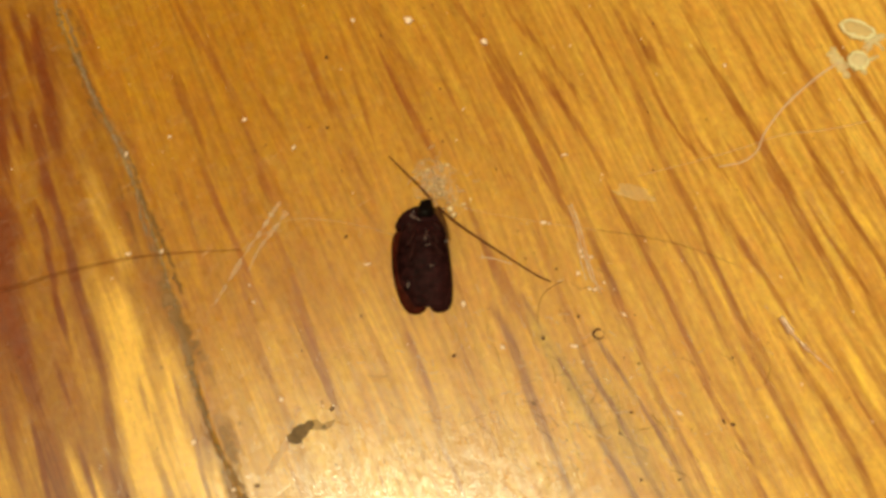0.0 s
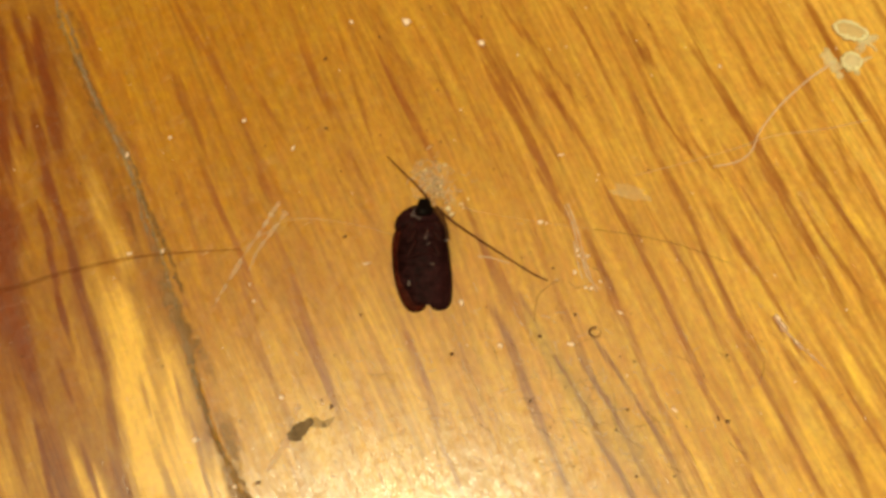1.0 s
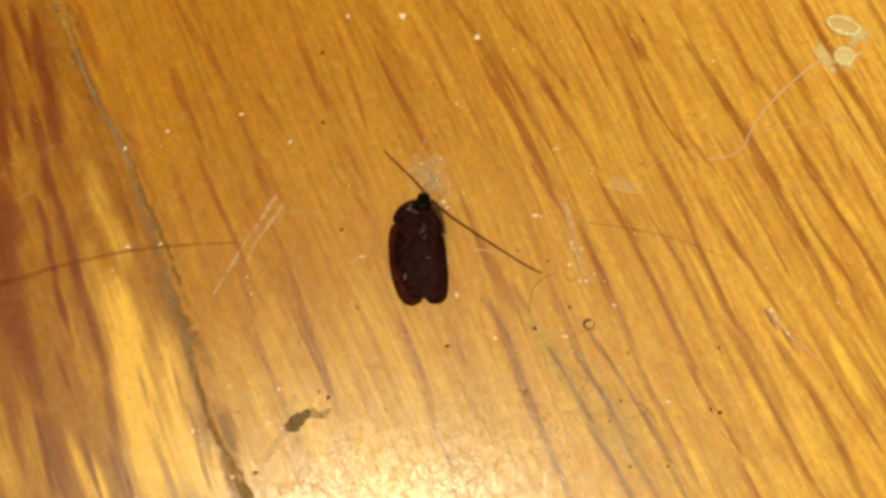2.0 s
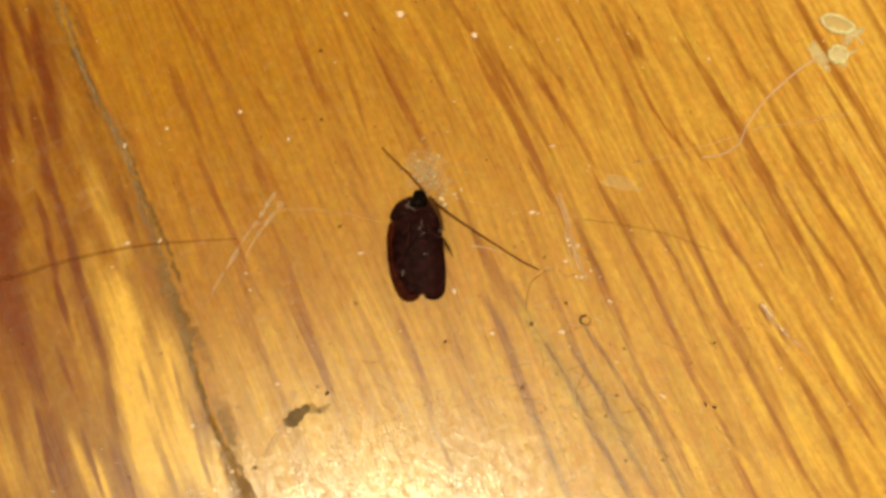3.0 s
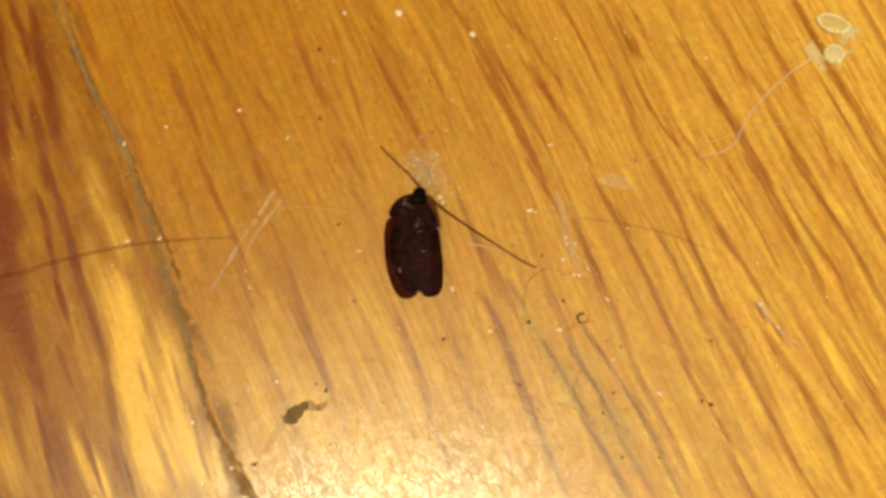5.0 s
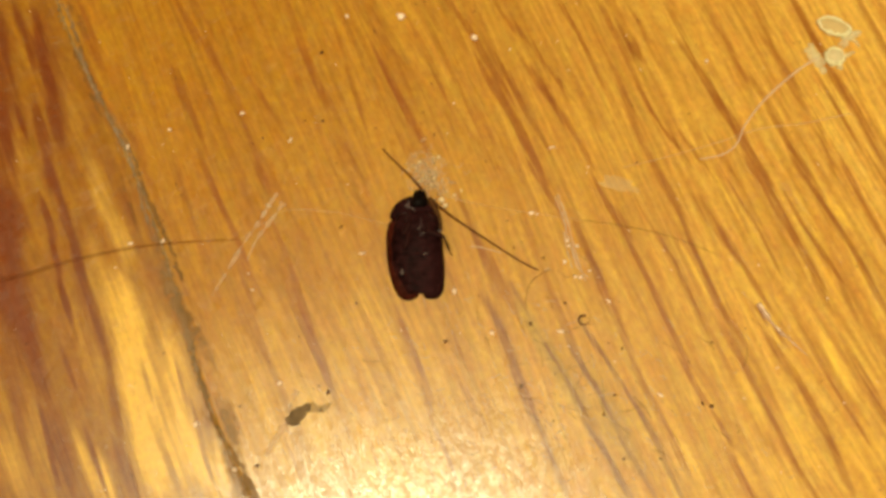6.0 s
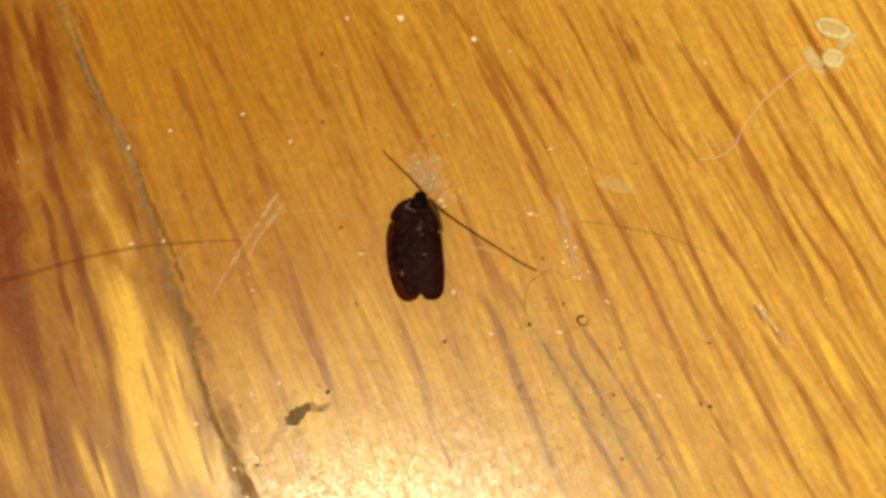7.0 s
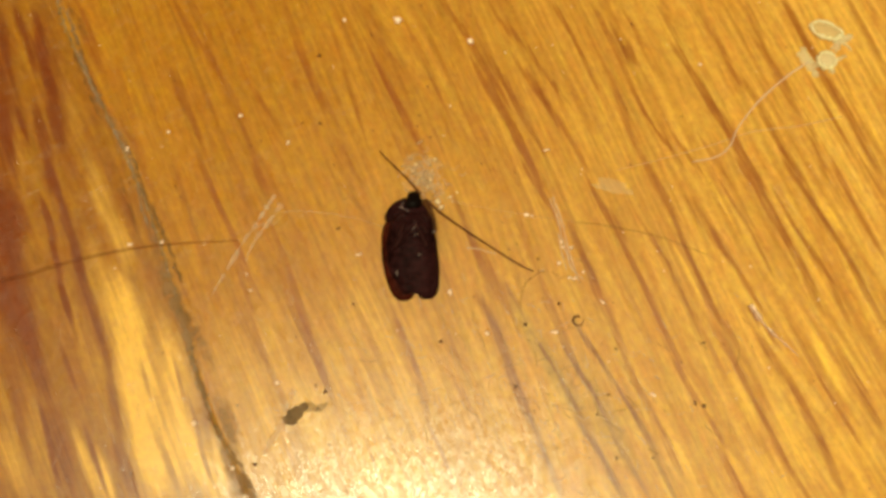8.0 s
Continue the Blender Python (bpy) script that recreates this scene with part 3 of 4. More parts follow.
    colour = n.mix(n.math("DIVIDE", tan, share), (0.21, 0.100, 0.026), (0.42, 0.245, 0.120))
    colour = n.mix(n.math("DIVIDE", grey, share), colour, (0.33, 0.215, 0.135))
    n.set(Base_Color=colour, Roughness=0.75, Alpha=n.add("ShaderNodeClamp", {0: n.math("MULTIPLY", total, n.span(grain, 0.36, 0.58, 0.12, 1.0)), 2: 0.72}).outputs[0])
    n.bump(grain, 0.00005)
    return n.mat


PUTTY = seam_grime()
SEAM_FILM = seam_film()
GRIME = plain("grime_crumb", (0.21, 0.155, 0.085), 0.7, 2500, 0.6, 0.0001)
PLASTER = plain("painted_plaster", (0.50, 0.38, 0.22), 0.8, 30, 0.05, 0.001)
PAINT = plain("white_paint", (0.78, 0.74, 0.66), 0.5, 30, 0.04)
CHITIN = plain("dark_chitin", (0.0190, 0.0056, 0.0066), 0.34, 1100, 0.7, 0.00016, Specular_IOR_Level=0.012)
CHITIN_RED = plain("red_brown_chitin", (0.046, 0.0085, 0.0050), 0.34, 1100, 0.6, 0.00015, Specular_IOR_Level=0.012, Subsurface_Weight=0.2, Subsurface_Scale=0.0006)
CHITIN_LEG = plain("leg_chitin", (0.0170, 0.0052, 0.0056), 0.40, 1100, 0.6, 0.00006, Specular_IOR_Level=0.018)
CHITIN_BLACK = plain("black_chitin", (0.005, 0.003, 0.003), 0.35, 1400, 0.4, 0.00004, Specular_IOR_Level=0.02)
CHITIN_PALE = plain("pale_brown_chitin", (0.070, 0.028, 0.010), 0.4, 1100, 0.6, 0.00006, Specular_IOR_Level=0.05)
# see-through pale colour for the highlights painted on the belly
BELLY_GLINT = plain("belly_glint", (0.46, 0.36, 0.38), 0.6, 2500, 0.4, Alpha=0.11)
FEELER = plain("feeler_brown", (0.085, 0.022, 0.008), 0.6, 1400, 0.3, Specular_IOR_Level=0.1)
CRUMB = plain("pale_crumb", (1.0, 0.70, 0.58), 0.4, 2500, 0.15, 0.00003)
TUFT_CRUMB = plain("tuft_crumb", (1.0, 0.68, 0.44), 0.5, 2500, 0.2, 0.00003, Alpha=0.92)
FLUFF = plain("pale_fluff", (1.0, 0.60, 0.34), 0.7, 1800, 0.25, 0.00002, Alpha=0.27)
HUSK = plain("husk_rim", (1.0, 0.83, 0.53), 0.5, 900, 0.14, 0.00005, Alpha=0.72)
SCRAP = plain("husk_scrap", (1.0, 0.79, 0.52), 0.6, 1500, 0.2, 0.00003, Alpha=0.46)
SKIN = plain("husk_skin", (0.92, 0.72, 0.38), 0.6, 900, 0.15, 0.00003, Alpha=0.36)
SKIN_THICK = plain("thick_husk_skin", (1.0, 0.80, 0.52), 0.6, 900, 0.12, 0.00003, Alpha=0.50)
SILK = plain("pale_silk", (1.0, 0.70, 0.52), 0.5, 900, 0.10, Alpha=0.44)
SILK_FAINT = plain("faint_silk", (0.98, 0.68, 0.46), 0.5, 900, 0.15, Alpha=0.16)
SCRATCH = plain("scuffed_fibre", (1.0, 0.62, 0.44), 0.6, 2500, 0.25, Alpha=0.21)
HAIR = plain("brown_hair", (0.22, 0.052, 0.008), 0.6, 900, 0.3, Alpha=0.145, Specular_IOR_Level=0.1)
HAIR_THIN = plain("fine_brown_hair", (0.18, 0.07, 0.02), 0.5, 900, 0.3, Alpha=0.20)
HAIR_FAINT = plain("thin_brown_hair", (0.16, 0.07, 0.02), 0.5, 900, 0.3, Alpha=0.16)
SOIL = plain("dark_soil", (0.115, 0.040, 0.014), 0.8, 2200, 0.5, 0.00004)
STAIN = plain("brown_residue", (0.20, 0.115, 0.035), 0.6, 1500, 0.4, Alpha=0.35)

LIT = Nodes("lamp_glass")
LIT.set(Base_Color=(0.9, 0.86, 0.78), Emission_Color=(1.0, 0.86, 0.62), Emission_Strength=2.0, Roughness=0.4)
LIT = LIT.mat


# ---- mesh helpers ----
def part(name, bm, material, parent=None, label="", smooth=True):
    bmesh.ops.recalc_face_normals(bm, faces=bm.faces[:])
    mesh = bpy.data.meshes.new(name)
    bm.to_mesh(mesh)
    bm.free()
    if smooth:
        mesh.polygons.foreach_set("use_smooth", [True] * len(mesh.polygons))
    mesh.materials.append(material)
    ob = new(name, mesh)
    ob.parent = parent
    return tagged(ob, label)


def empty(name, x=0.0, y=0.0, z=0.0):
    ob = new(name)
    ob.empty_display_size = 0.002
    ob.location = (x, y, z)
    return ob


def box(bm, lo, hi, m=Matrix()):
    made = bmesh.ops.create_cube(bm, size=1.0)["verts"]
    lo, hi = Vector(lo), Vector(hi)
    for v in made:
        v.co = m @ Vector([lo[k] + (v.co[k] + 0.5) * (hi[k] - lo[k]) for k in range(3)])
    return made


def glide(values, t):
    """A smooth curve through evenly spaced values (numbers or vectors), t from 0 to 1."""
    k = t * (len(values) - 1)
    i = min(int(k), len(values) - 2)
    f = k - i
    a, b, c, d = (values[max(0, min(len(values) - 1, i + j))] for j in (-1, 0, 1, 2))
    return b + (c - a) * (0.5 * f) + (a * 2 - b * 5 + c * 4 - d) * (0.5 * f * f) + (b * 3 - a - c * 3 + d) * (0.5 * f ** 3)


def tube(bm, points, r0, r1, rings=20, sides=6, jitter=0.0, flat=1.0):
    """A tapered round strand along points, in millimetres."""
    pts = [Vector(p) for p in points]
    line = [glide(pts, i / rings) for i in range(rings + 1)]
    loops = []
    for i, p in enumerate(line):
        way = (line[min(i + 1, rings)] - line[max(i - 1, 0)]).normalized()
        side = way.cross(Vector((0, 0, 1)))
        side = side.normalized() if side.length > 1e-4 else Vector((1, 0, 0))
        up = side.cross(way) * flat
        r = (r0 + (r1 - r0) * i / rings) * (1 + jitter * noise.noise(p * 2.1))
        loops.append([bm.verts.new((p + (side * math.cos(a) + up * math.sin(a)) * r) * MM) for a in (2 * math.pi * k / sides for k in range(sides))])
    for a, b in zip(loops, loops[1:]):
        for k in range(sides):
            bm.faces.new((a[k], a[(k + 1) % sides], b[(k + 1) % sides], b[k]))
    bm.faces.new(loops[0][::-1])
    bm.faces.new(loops[-1])


def loft(bm, sections, rings=22, sides=20, square=2.4, wobble=0.0):
    """A rounded body along y from sections (y, middle x, half width, low z, high z), in millimetres."""
    rows = [Vector(s[:2] + (0,)) for s in sections], [Vector(s[2:]) for s in sections]
    loops = []
    for i in range(rings + 1):
        t = i / rings
        place, size = glide(rows[0], t), glide(rows[1], t)
        mid, high = (size.y + size.z) / 2, max(0.02, (size.z - size.y) / 2)
        loop = []
        for k in range(sides):
            a = 2 * math.pi * k / sides
            c, s = math.cos(a), math.sin(a)
            x = place.y + max(0.02, size.x) * math.copysign(abs(c) ** (2 / square), c)
            z = mid + high * math.copysign(abs(s) ** (2 / square), s)
            p = Vector((x, place.x, z))
            p += Vector((c, 0, s)) * wobble * noise.noise(p * 1.7)
            loop.append(bm.verts.new(p * MM))
        loops.append(loop)
    for a, b in zip(loops, loops[1:]):
        for k in range(sides):
            bm.faces.new((a[k], a[(k + 1) % sides], b[(k + 1) % sides], b[k]))
    bm.faces.new(loops[0][::-1])
    bm.faces.new(loops[-1])


def lump(bm, x, y, z, rx, ry, rz, turn=0.0, rough=0.35, detail=2, seed=0.0):
    """An uneven crumb, in millimetres."""
    made = bmesh.ops.create_icosphere(bm, subdivisions=detail, radius=1.0)["verts"]
    spin = Matrix.Rotation(turn, 3, "Z")
    for v in made:
        k = 1 + rough * noise.noise(v.co * 1.9 + Vector((seed, x, y)))
        v.co = (Vector((x, y, z)) + spin @ Vector((v.co.x * rx * k, v.co.y * ry * k, v.co.z * rz * k))) * MM


def flake(bm, x, y, rx, ry, turn, thick=0.06, rough=0.5, seed=0.0, z=0.02, spokes=36):
    """A thin flake with an uneven outline lying on the boards, in millimetres."""
    top, low = [], []
    for k in range(spokes):
        a = 2 * math.pi * k / spokes
        r = 1 + rough * noise.noise(Vector((math.cos(a) * 1.3, math.sin(a) * 1.3, seed))) + 0.4 * rough * noise.noise(Vector((math.cos(a) * 4, math.sin(a) * 4, seed + 5)))
        px, py = rx * r * math.cos(a), ry * r * math.sin(a)
        qx, qy = x + px * math.cos(turn) - py * math.sin(turn), y + px * math.sin(turn) + py * math.cos(turn)
        low.append(bm.verts.new(Vector((qx, qy, z)) * MM))
        top.append(bm.verts.new(Vector((x + (qx - x) * 0.86, y + (qy - y) * 0.86, z + thick)) * MM))
    mid = bm.verts.new(Vector((x, y, z + thick * 1.25)) * MM)
    for k in range(spokes):
        j = (k + 1) % spokes
        bm.faces.new((low[k], low[j], top[j], top[k]))
        bm.faces.new((top[k], top[j], mid))


# ---- the floor: long boards, two of them in view, with a grimy seam between ----
SEAM = Vector((-31.4, 0.0, 0))  # millimetres
ACROSS = Vector((math.cos(radians(GRAIN)), math.sin(radians(GRAIN)), 0))
ALONG = Vector((-math.sin(radians(GRAIN)), math.cos(radians(GRAIN)), 0))
floor = tagged(empty("floor"), "varnished golden-brown pine floorboards with a grimy open seam", "floor", kind="structure")


def seam_line(b):
    """How far the worn seam strays across, b millimetres along it."""
    fade = max(0.0, 1 - max(0.0, abs(b) - 36) / 20)
    b = max(-36.0, min(36.0, b))
    return fade * (0.135 * b ** 0 + 0.04867 * b ** 1 + -0.003147 * b ** 2 + -0.0001086 * b ** 3 + 1.856e-06 * b ** 4 + 2.266e-08 * b ** 5 + 8.767e-10 * b ** 6 + 0.22 * noise.noise(Vector((b * 0.16, 3.1, 0))) + 0.16 * noise.noise(Vector((b * 0.6, 7.7, 0))))


def plank_edge(b, side):
    chip = 0.18 * max(0.0, noise.noise(Vector((b * 0.22, 11.0 * side, 2.0)))) + 0.10 * noise.noise(Vector((b * 1.7, 5.0 * side, 0)))
    return seam_line(b) + side * (0.06 + chip)


def near_plank(name, side, width, material):
    """A board whose worn edge follows the seam; side 1 lies to the right of it, -1 to the left."""
    steps = [-1500, -700, -300, -120, -80] + [-60 + 0.5 * k for k in range(241)] + [80, 120, 300, 700, 1500]
    profile = ((0.0, -14.0), (0.0, -1.0), (0.03, -0.20), (0.08, -0.06), (0.18, -0.015), (0.45, 0.0), (4.0, 0.0), (width, 0.0), (width, -14.0))
    bm = bmesh.new()
    rows = []
    for b in steps:
        edge = plank_edge(b, side)
        row = []
        for n, (off, z) in enumerate(profile):
            a = side * off + (edge if n < 6 else (seam_line(b) * 0.5 if n == 6 else 0.0))
            row.append(bm.verts.new((SEAM + ACROSS * a + ALONG * b + Vector((0, 0, z))) * MM))
        rows.append(row)
    for p, q in zip(rows, rows[1:]):
        for k in range(len(profile) - 1):
            bm.faces.new((p[k], p[k + 1], q[k + 1], q[k]))
    for row in (rows[0], rows[-1]):
        bm.faces.new(row)
    return part(name, bm, material, floor, smooth=False)


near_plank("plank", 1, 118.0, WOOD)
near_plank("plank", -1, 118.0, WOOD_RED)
for k in range(-13, 13):
    if k in (-1, 0):
        continue
    bm = bmesh.new()
    a = (k * 120.0) + (0.6 if k > 0 else 0.0)
    m = Matrix.Translation(SEAM * MM) @ Matrix.Rotation(radians(GRAIN), 4, "Z")
    box(bm, (a * MM, -1.5, -0.014), ((a + 118.6) * MM, 1.5, 0), m)
    bmesh.ops.bevel(bm, geom=bm.edges[:], offset=0.0005, segments=1, affect="EDGES")
    part("plank", bm, WOOD_FAR, floor, smooth=False)

# grime pressed into the seam
bm = bmesh.new()
rows = []
for k in range(521):
    b = -65 + 0.25 * k
    row = []
    for j in range(17):
        a = seam_line(b) - 1.10 + 2.20 * j / 16
        z = -0.06 + 0.07 * noise.noise(Vector((a * 1.4, b * 0.7, 1.0))) + 0.09 * noise.noise(Vector((a * 4, b * 3.1, 4.0)))
        crack = 0.30 + 0.35 * noise.noise(Vector((b * 0.13, 9.0, 0)))
        z -= 0.4 * max(0.0, 1 - abs((a - seam_line(b)) - crack) / 0.16) * (0.6 + 0.8 * noise.noise(Vector((b * 0.3, 2.0, 0))))
        row.append(bm.verts.new((SEAM + ACROSS * a + ALONG * b + Vector((0, 0, z))) * MM))
    rows.append(row)
for p, q in zip(rows, rows[1:]):
    for j in range(16):
        bm.faces.new((p[j], p[j + 1], q[j + 1], q[j]))
part("seam_filler", bm, PUTTY, floor, "grey-green grime packed in the seam")

bm = bmesh.new()
dice = random.Random(4)
for k in range(150):
    b = dice.uniform(-40, 40)
    a = seam_line(b) + dice.gauss(0, 0.33)
    p = SEAM + ACROSS * a + ALONG * b
    s = dice.uniform(0.05, 0.17)
    lump(bm, p.x, p.y, -0.10 + s * 0.3, s, s * dice.uniform(0.8, 1.8), s * 0.7, dice.uniform(0, 3), 0.6, 1, k)
tagged(part("seam_crumbs", bm, GRIME, None), "fine grey-brown dirt crumbs along the floor seam", "dirt", kind="stuff")

# dust and old dirt spread over the boards' edges
bm = bmesh.new()
rows = []
for k in range(161):
    b = -40 + 0.5 * k
    row = []
    for j in range(13):
        a = seam_line(b) - 3.6 + 0.6 * j
        row.append(bm.verts.new((SEAM + ACROSS * a + ALONG * b + Vector((0, 0, 0.03 + 0.015 * noise.noise(Vector((a, b, 6.0)))))) * MM))
    rows.append(row)
for p, q in zip(rows, rows[1:]):
    for j in range(12):
        bm.faces.new((p[j], p[j + 1], q[j + 1], q[j]))
tagged(part("seam_dust", bm, SEAM_FILM), "thin patchy film of tan dust and brown dirt beside the floor seam", "dust", kind="stuff")

# the closed room round it
ROOM = Matrix.Translation(SEAM * MM) @ Matrix.Rotation(radians(GRAIN), 4, "Z")
for name, lo, hi in (("wall_north", (-1.62, 1.5, 0), (1.62, 1.62, 2.4)), ("wall_south", (-1.62, -1.62, 0), (1.62, -1.5, 2.4)),
                     ("wall_east", (1.5, -1.5, 0), (1.62, 1.5, 2.4)), ("wall_west", (-1.62, -1.5, 0), (-1.5, 1.5, 2.4)),
                     ("ceiling", (-1.62, -1.62, 2.4), (1.62, 1.62, 2.5))):
    bm = bmesh.new()
    box(bm, lo, hi, ROOM)
    tagged(part(name, bm, PLASTER, smooth=False), "plain painted plaster " + name.split("_")[0], name.split("_")[0], kind="structure")

ceiling_lamp = tagged(empty("ceiling_lamp", LAMP[0], LAMP[1], 2.4), "long flush ceiling lamp with a warm white diffuser", "lamp")
bm = bmesh.new()
box(bm, (-0.43, -0.15, -0.030), (0.43, 0.15, -0.001))
bmesh.ops.bevel(bm, geom=bm.edges[:], offset=0.008, segments=2, affect="EDGES")
part("base", bm, PAINT, ceiling_lamp, "white metal base")
bm = bmesh.new()
box(bm, (-0.39, -0.12, -0.040), (0.39, 0.12, -0.031))
bmesh.ops.bevel(bm, geom=bm.edges[:], offset=0.004, segments=2, affect="EDGES")
part("diffuser", bm, LIT, ceiling_lamp, "glowing warm white diffuser")


# ---- the insect: a small dark cockroach on its back ----
INSECT_HOME = (-3.02, 0.46)
insect = tagged(empty("cockroach", INSECT_HOME[0] * MM, INSECT_HOME[1] * MM, 0), "small dark brown cockroach lying on its back, legs folded", "insect")

bm = bmesh.new()
loft(bm, ((3.2, -1.5, 0.9, 0.25, 0.6), (2.6, -1.62, 1.45, 0.15, 1.1), (0.5, -1.70, 1.62, 0.1, 1.3), (-2.2, -1.55, 1.62, 0.1, 1.3), (-4.6, -1.15, 1.42, 0.1, 1.0), (-5.7, -0.95, 0.95, 0.15, 0.7), (-6.05, -0.95, 0.30, 0.25, 0.45)), wobble=0.06)
part("wing_cover", bm, CHITIN_RED, insect, "red-brown wing cover with a thin edge")
bm = bmesh.new()
loft(bm, ((3.2, 1.25, 0.7, 0.25, 0.6), (2.6, 1.35, 1.25, 0.15, 1.0), (0.5, 1.45, 1.42, 0.1, 1.2), (-2.2, 1.55, 1.52, 0.1, 1.2), (-4.6, 1.65, 1.32, 0.1, 1.0), (-5.6, 1.65, 0.95, 0.15, 0.7), (-5.95, 1.6, 0.35, 0.25, 0.45)), wobble=0.06)
part("wing_cover", bm, CHITIN, insect, "dark brown wing cover with a thin edge")

# belly plates, overlapping like tiles, widest in the middle
for k in range(7):
    top = 1.9 - 1.03 * k
    bm = bmesh.new()
    rows = []
    for step in (0.0, 0.35, 0.7, 1.0):
        y = top - 1.08 * step
        w = 2.74 - 0.035 * (y + 0.7) ** 2 - 0.22 * max(0.0, -3.0 - y)
        h = 2.30 - 0.012 * (y - 1.5) ** 2 - 0.10 * max(0.0, 1.0 - y) + 0.035 * step
        rows.append((y, 0.1 + 0.16 * max(0.0, -2.5 - y), w * (1 + 0.01 * step), 0.55, h))
    loft(bm, rows, rings=8, square=2.0, wobble=0.12)
    part("belly_plate", bm, CHITIN, insect)
bm = bmesh.new()
loft(bm, ((3.9, 0.25, 1.5, 0.6, 1.4), (3.3, 0.2, 2.2, 0.5, 2.1), (2.3, 0.15, 2.5, 0.5, 2.4), (1.4, 0.12, 2.45, 0.5, 2.35)), rings=12, wobble=0.12)
part("thorax", bm, CHITIN, insect)
bm = bmesh.new()
loft(bm, ((5.75, 0.25, 0.9, 0.35, 0.7), (5.2, 0.0, 1.75, 0.2, 1.2), (4.2, -0.10, 2.48, 0.2, 1.5), (3.3, -0.08, 2.70, 0.2, 1.4), (2.95, -0.2, 2.2, 0.3, 1.0)), wobble=0.08)
pronotum = part("pronotum", bm, CHITIN, insect, "dark brown neck shield")
bm = bmesh.new()
loft(bm, ((6.35, 0.62, 0.32, 0.7, 1.1), (6.1, 0.62, 0.62, 0.5, 1.6), (5.4, 0.58, 0.82, 0.4, 2.0), (4.7, 0.5, 0.95, 0.5, 2.1), (4.2, 0.45, 0.7, 0.7, 1.9)), rings=14)
head = part("head", bm, CHITIN_BLACK, insect, "small glossy black head")


# pale slivers laid where the belly shines: its highlights, put in as shapes
for x, y, z, turn, long in ((-0.75, 4.75, 1.75, 70, 0.30), (-0.85, 3.25, 2.12, -15, 0.42), (0.75, 0.95, 2.42, 20, 0.30), (-1.55, -3.1, 1.62, 80, 0.34), (1.05, -1.2, 2.02, 5, 0.28), (2.2, -1.1, 1.60, 75, 0.22), (0.5, 1.7, 2.5, 60, 0.34), (1.9, 3.1, 1.7, 10, 0.35), (-0.55, 4.05, 1.98, -28, 0.62), (2.55, 1.35, 1.75, 8, 0.40), (0.62, 2.35, 2.55, 100, 0.30)):
    bm = bmesh.new()
    c, s = math.cos(radians(turn)) * long, math.sin(radians(turn)) * long
    tube(bm, ((x - c, y - s, z), (x, y, z + 0.06), (x + c, y + s, z)), 0.15, 0.09, 10, 6, 1.2, 0.5)
    part("dust_fleck", bm, BELLY_GLINT, insect, "pale sliver painted as a highlight")


# a foreleg folded back along the side, brown where the light comes through
bm = bmesh.new()
tube(bm, ((1.55, 5.10, 1.15), (2.10, 4.30, 1.45), (2.55, 2.90, 1.55), (2.68, 1.55, 1.45)), 0.34, 0.24, 16, 8, 0.25, 0.6)
part("leg", bm, CHITIN_PALE, insect, "brown folded foreleg lying along the side")


def feeler(points, r0, r1):
    bm = bmesh.new()
    tube(bm, [(x - INSECT_HOME[0], y - INSECT_HOME[1], z) for x, y, z in points], r0, r1, 30, 7, 0.25)
    return part("antenna", bm, FEELER, insect, "long thin dark antenna")


feelers = [
    feeler(((-2.36, 6.72, 0.9), (-3.79, 8.53, 0.6), (-5.56, 10.36, 0.35), (-7.07, 12.00, 0.25)), 0.135, 0.08),
    feeler(((-1.65, 6.05, 0.9), (-0.05, 4.59, 0.6), (2.81, 2.55, 0.4), (5.96, 0.47, 0.25), (8.77, -1.34, 0.2), (10.39, -2.11, 0.18)), 0.14, 0.075),
]


def leg(x, y, z, turn, thigh, shin, bend):
    """A folded leg: a flat thigh with a thin spined shin as its sub-part. Built along -y from its hip."""
    bm = bmesh.new()
    loft(bm, ((0.0, 0, 0.20, -0.16, 0.16), (-thigh * 0.3, 0, 0.33, -0.2, 0.22), (-thigh * 0.75, 0, 0.27, -0.18, 0.18), (-thigh, 0, 0.14, -0.1, 0.1)), rings=10, sides=12)
    ob = part("leg", bm, CHITIN_LEG, insect, "short dark folded leg")
    ob.matrix_basis = pose(x * MM, y * MM, z * MM, 0, 0, turn)
    bm = bmesh.new()
    loft(bm, ((0.05, 0, 0.11, -0.1, 0.1), (-shin * 0.5, 0, 0.12, -0.1, 0.1), (-shin * 0.7, 0, 0.07, -0.06, 0.06), (-shin, 0.05, 0.045, -0.04, 0.04)), rings=10, sides=8)
    for k in range(4):
        s = 1 if k % 2 else -1
        tube(bm, ((0, -shin * (0.2 + 0.13 * k), 0), (s * 0.25, -shin * (0.3 + 0.13 * k), 0.03)), 0.03, 0.012, 2, 4)
    low = part("shin", bm, CHITIN_LEG, ob)
    low.matrix_basis = pose(0, -thigh * MM, 0.12 * MM, 0, 0, bend)
    return ob, low


LEGS = [  # x, y, z, turn, thigh, shin, bend
    (-0.4, 3.7, 2.2, -38, 1.5, 1.3, 140), (1.2, 3.5, 2.1, 40, 1.4, 1.3, -140),
    (-0.5, 2.5, 2.5, -28, 1.9, 1.9, 150), (1.1, 2.4, 2.45, 30, 1.7, 1.8, -146),
    (-0.6, 1.4, 2.5, -20, 2.3, 2.4, 158), (1.1, 1.3, 2.5, 22, 2.1, 2.3, -150),
]
legs = [leg(*row) for row in LEGS]


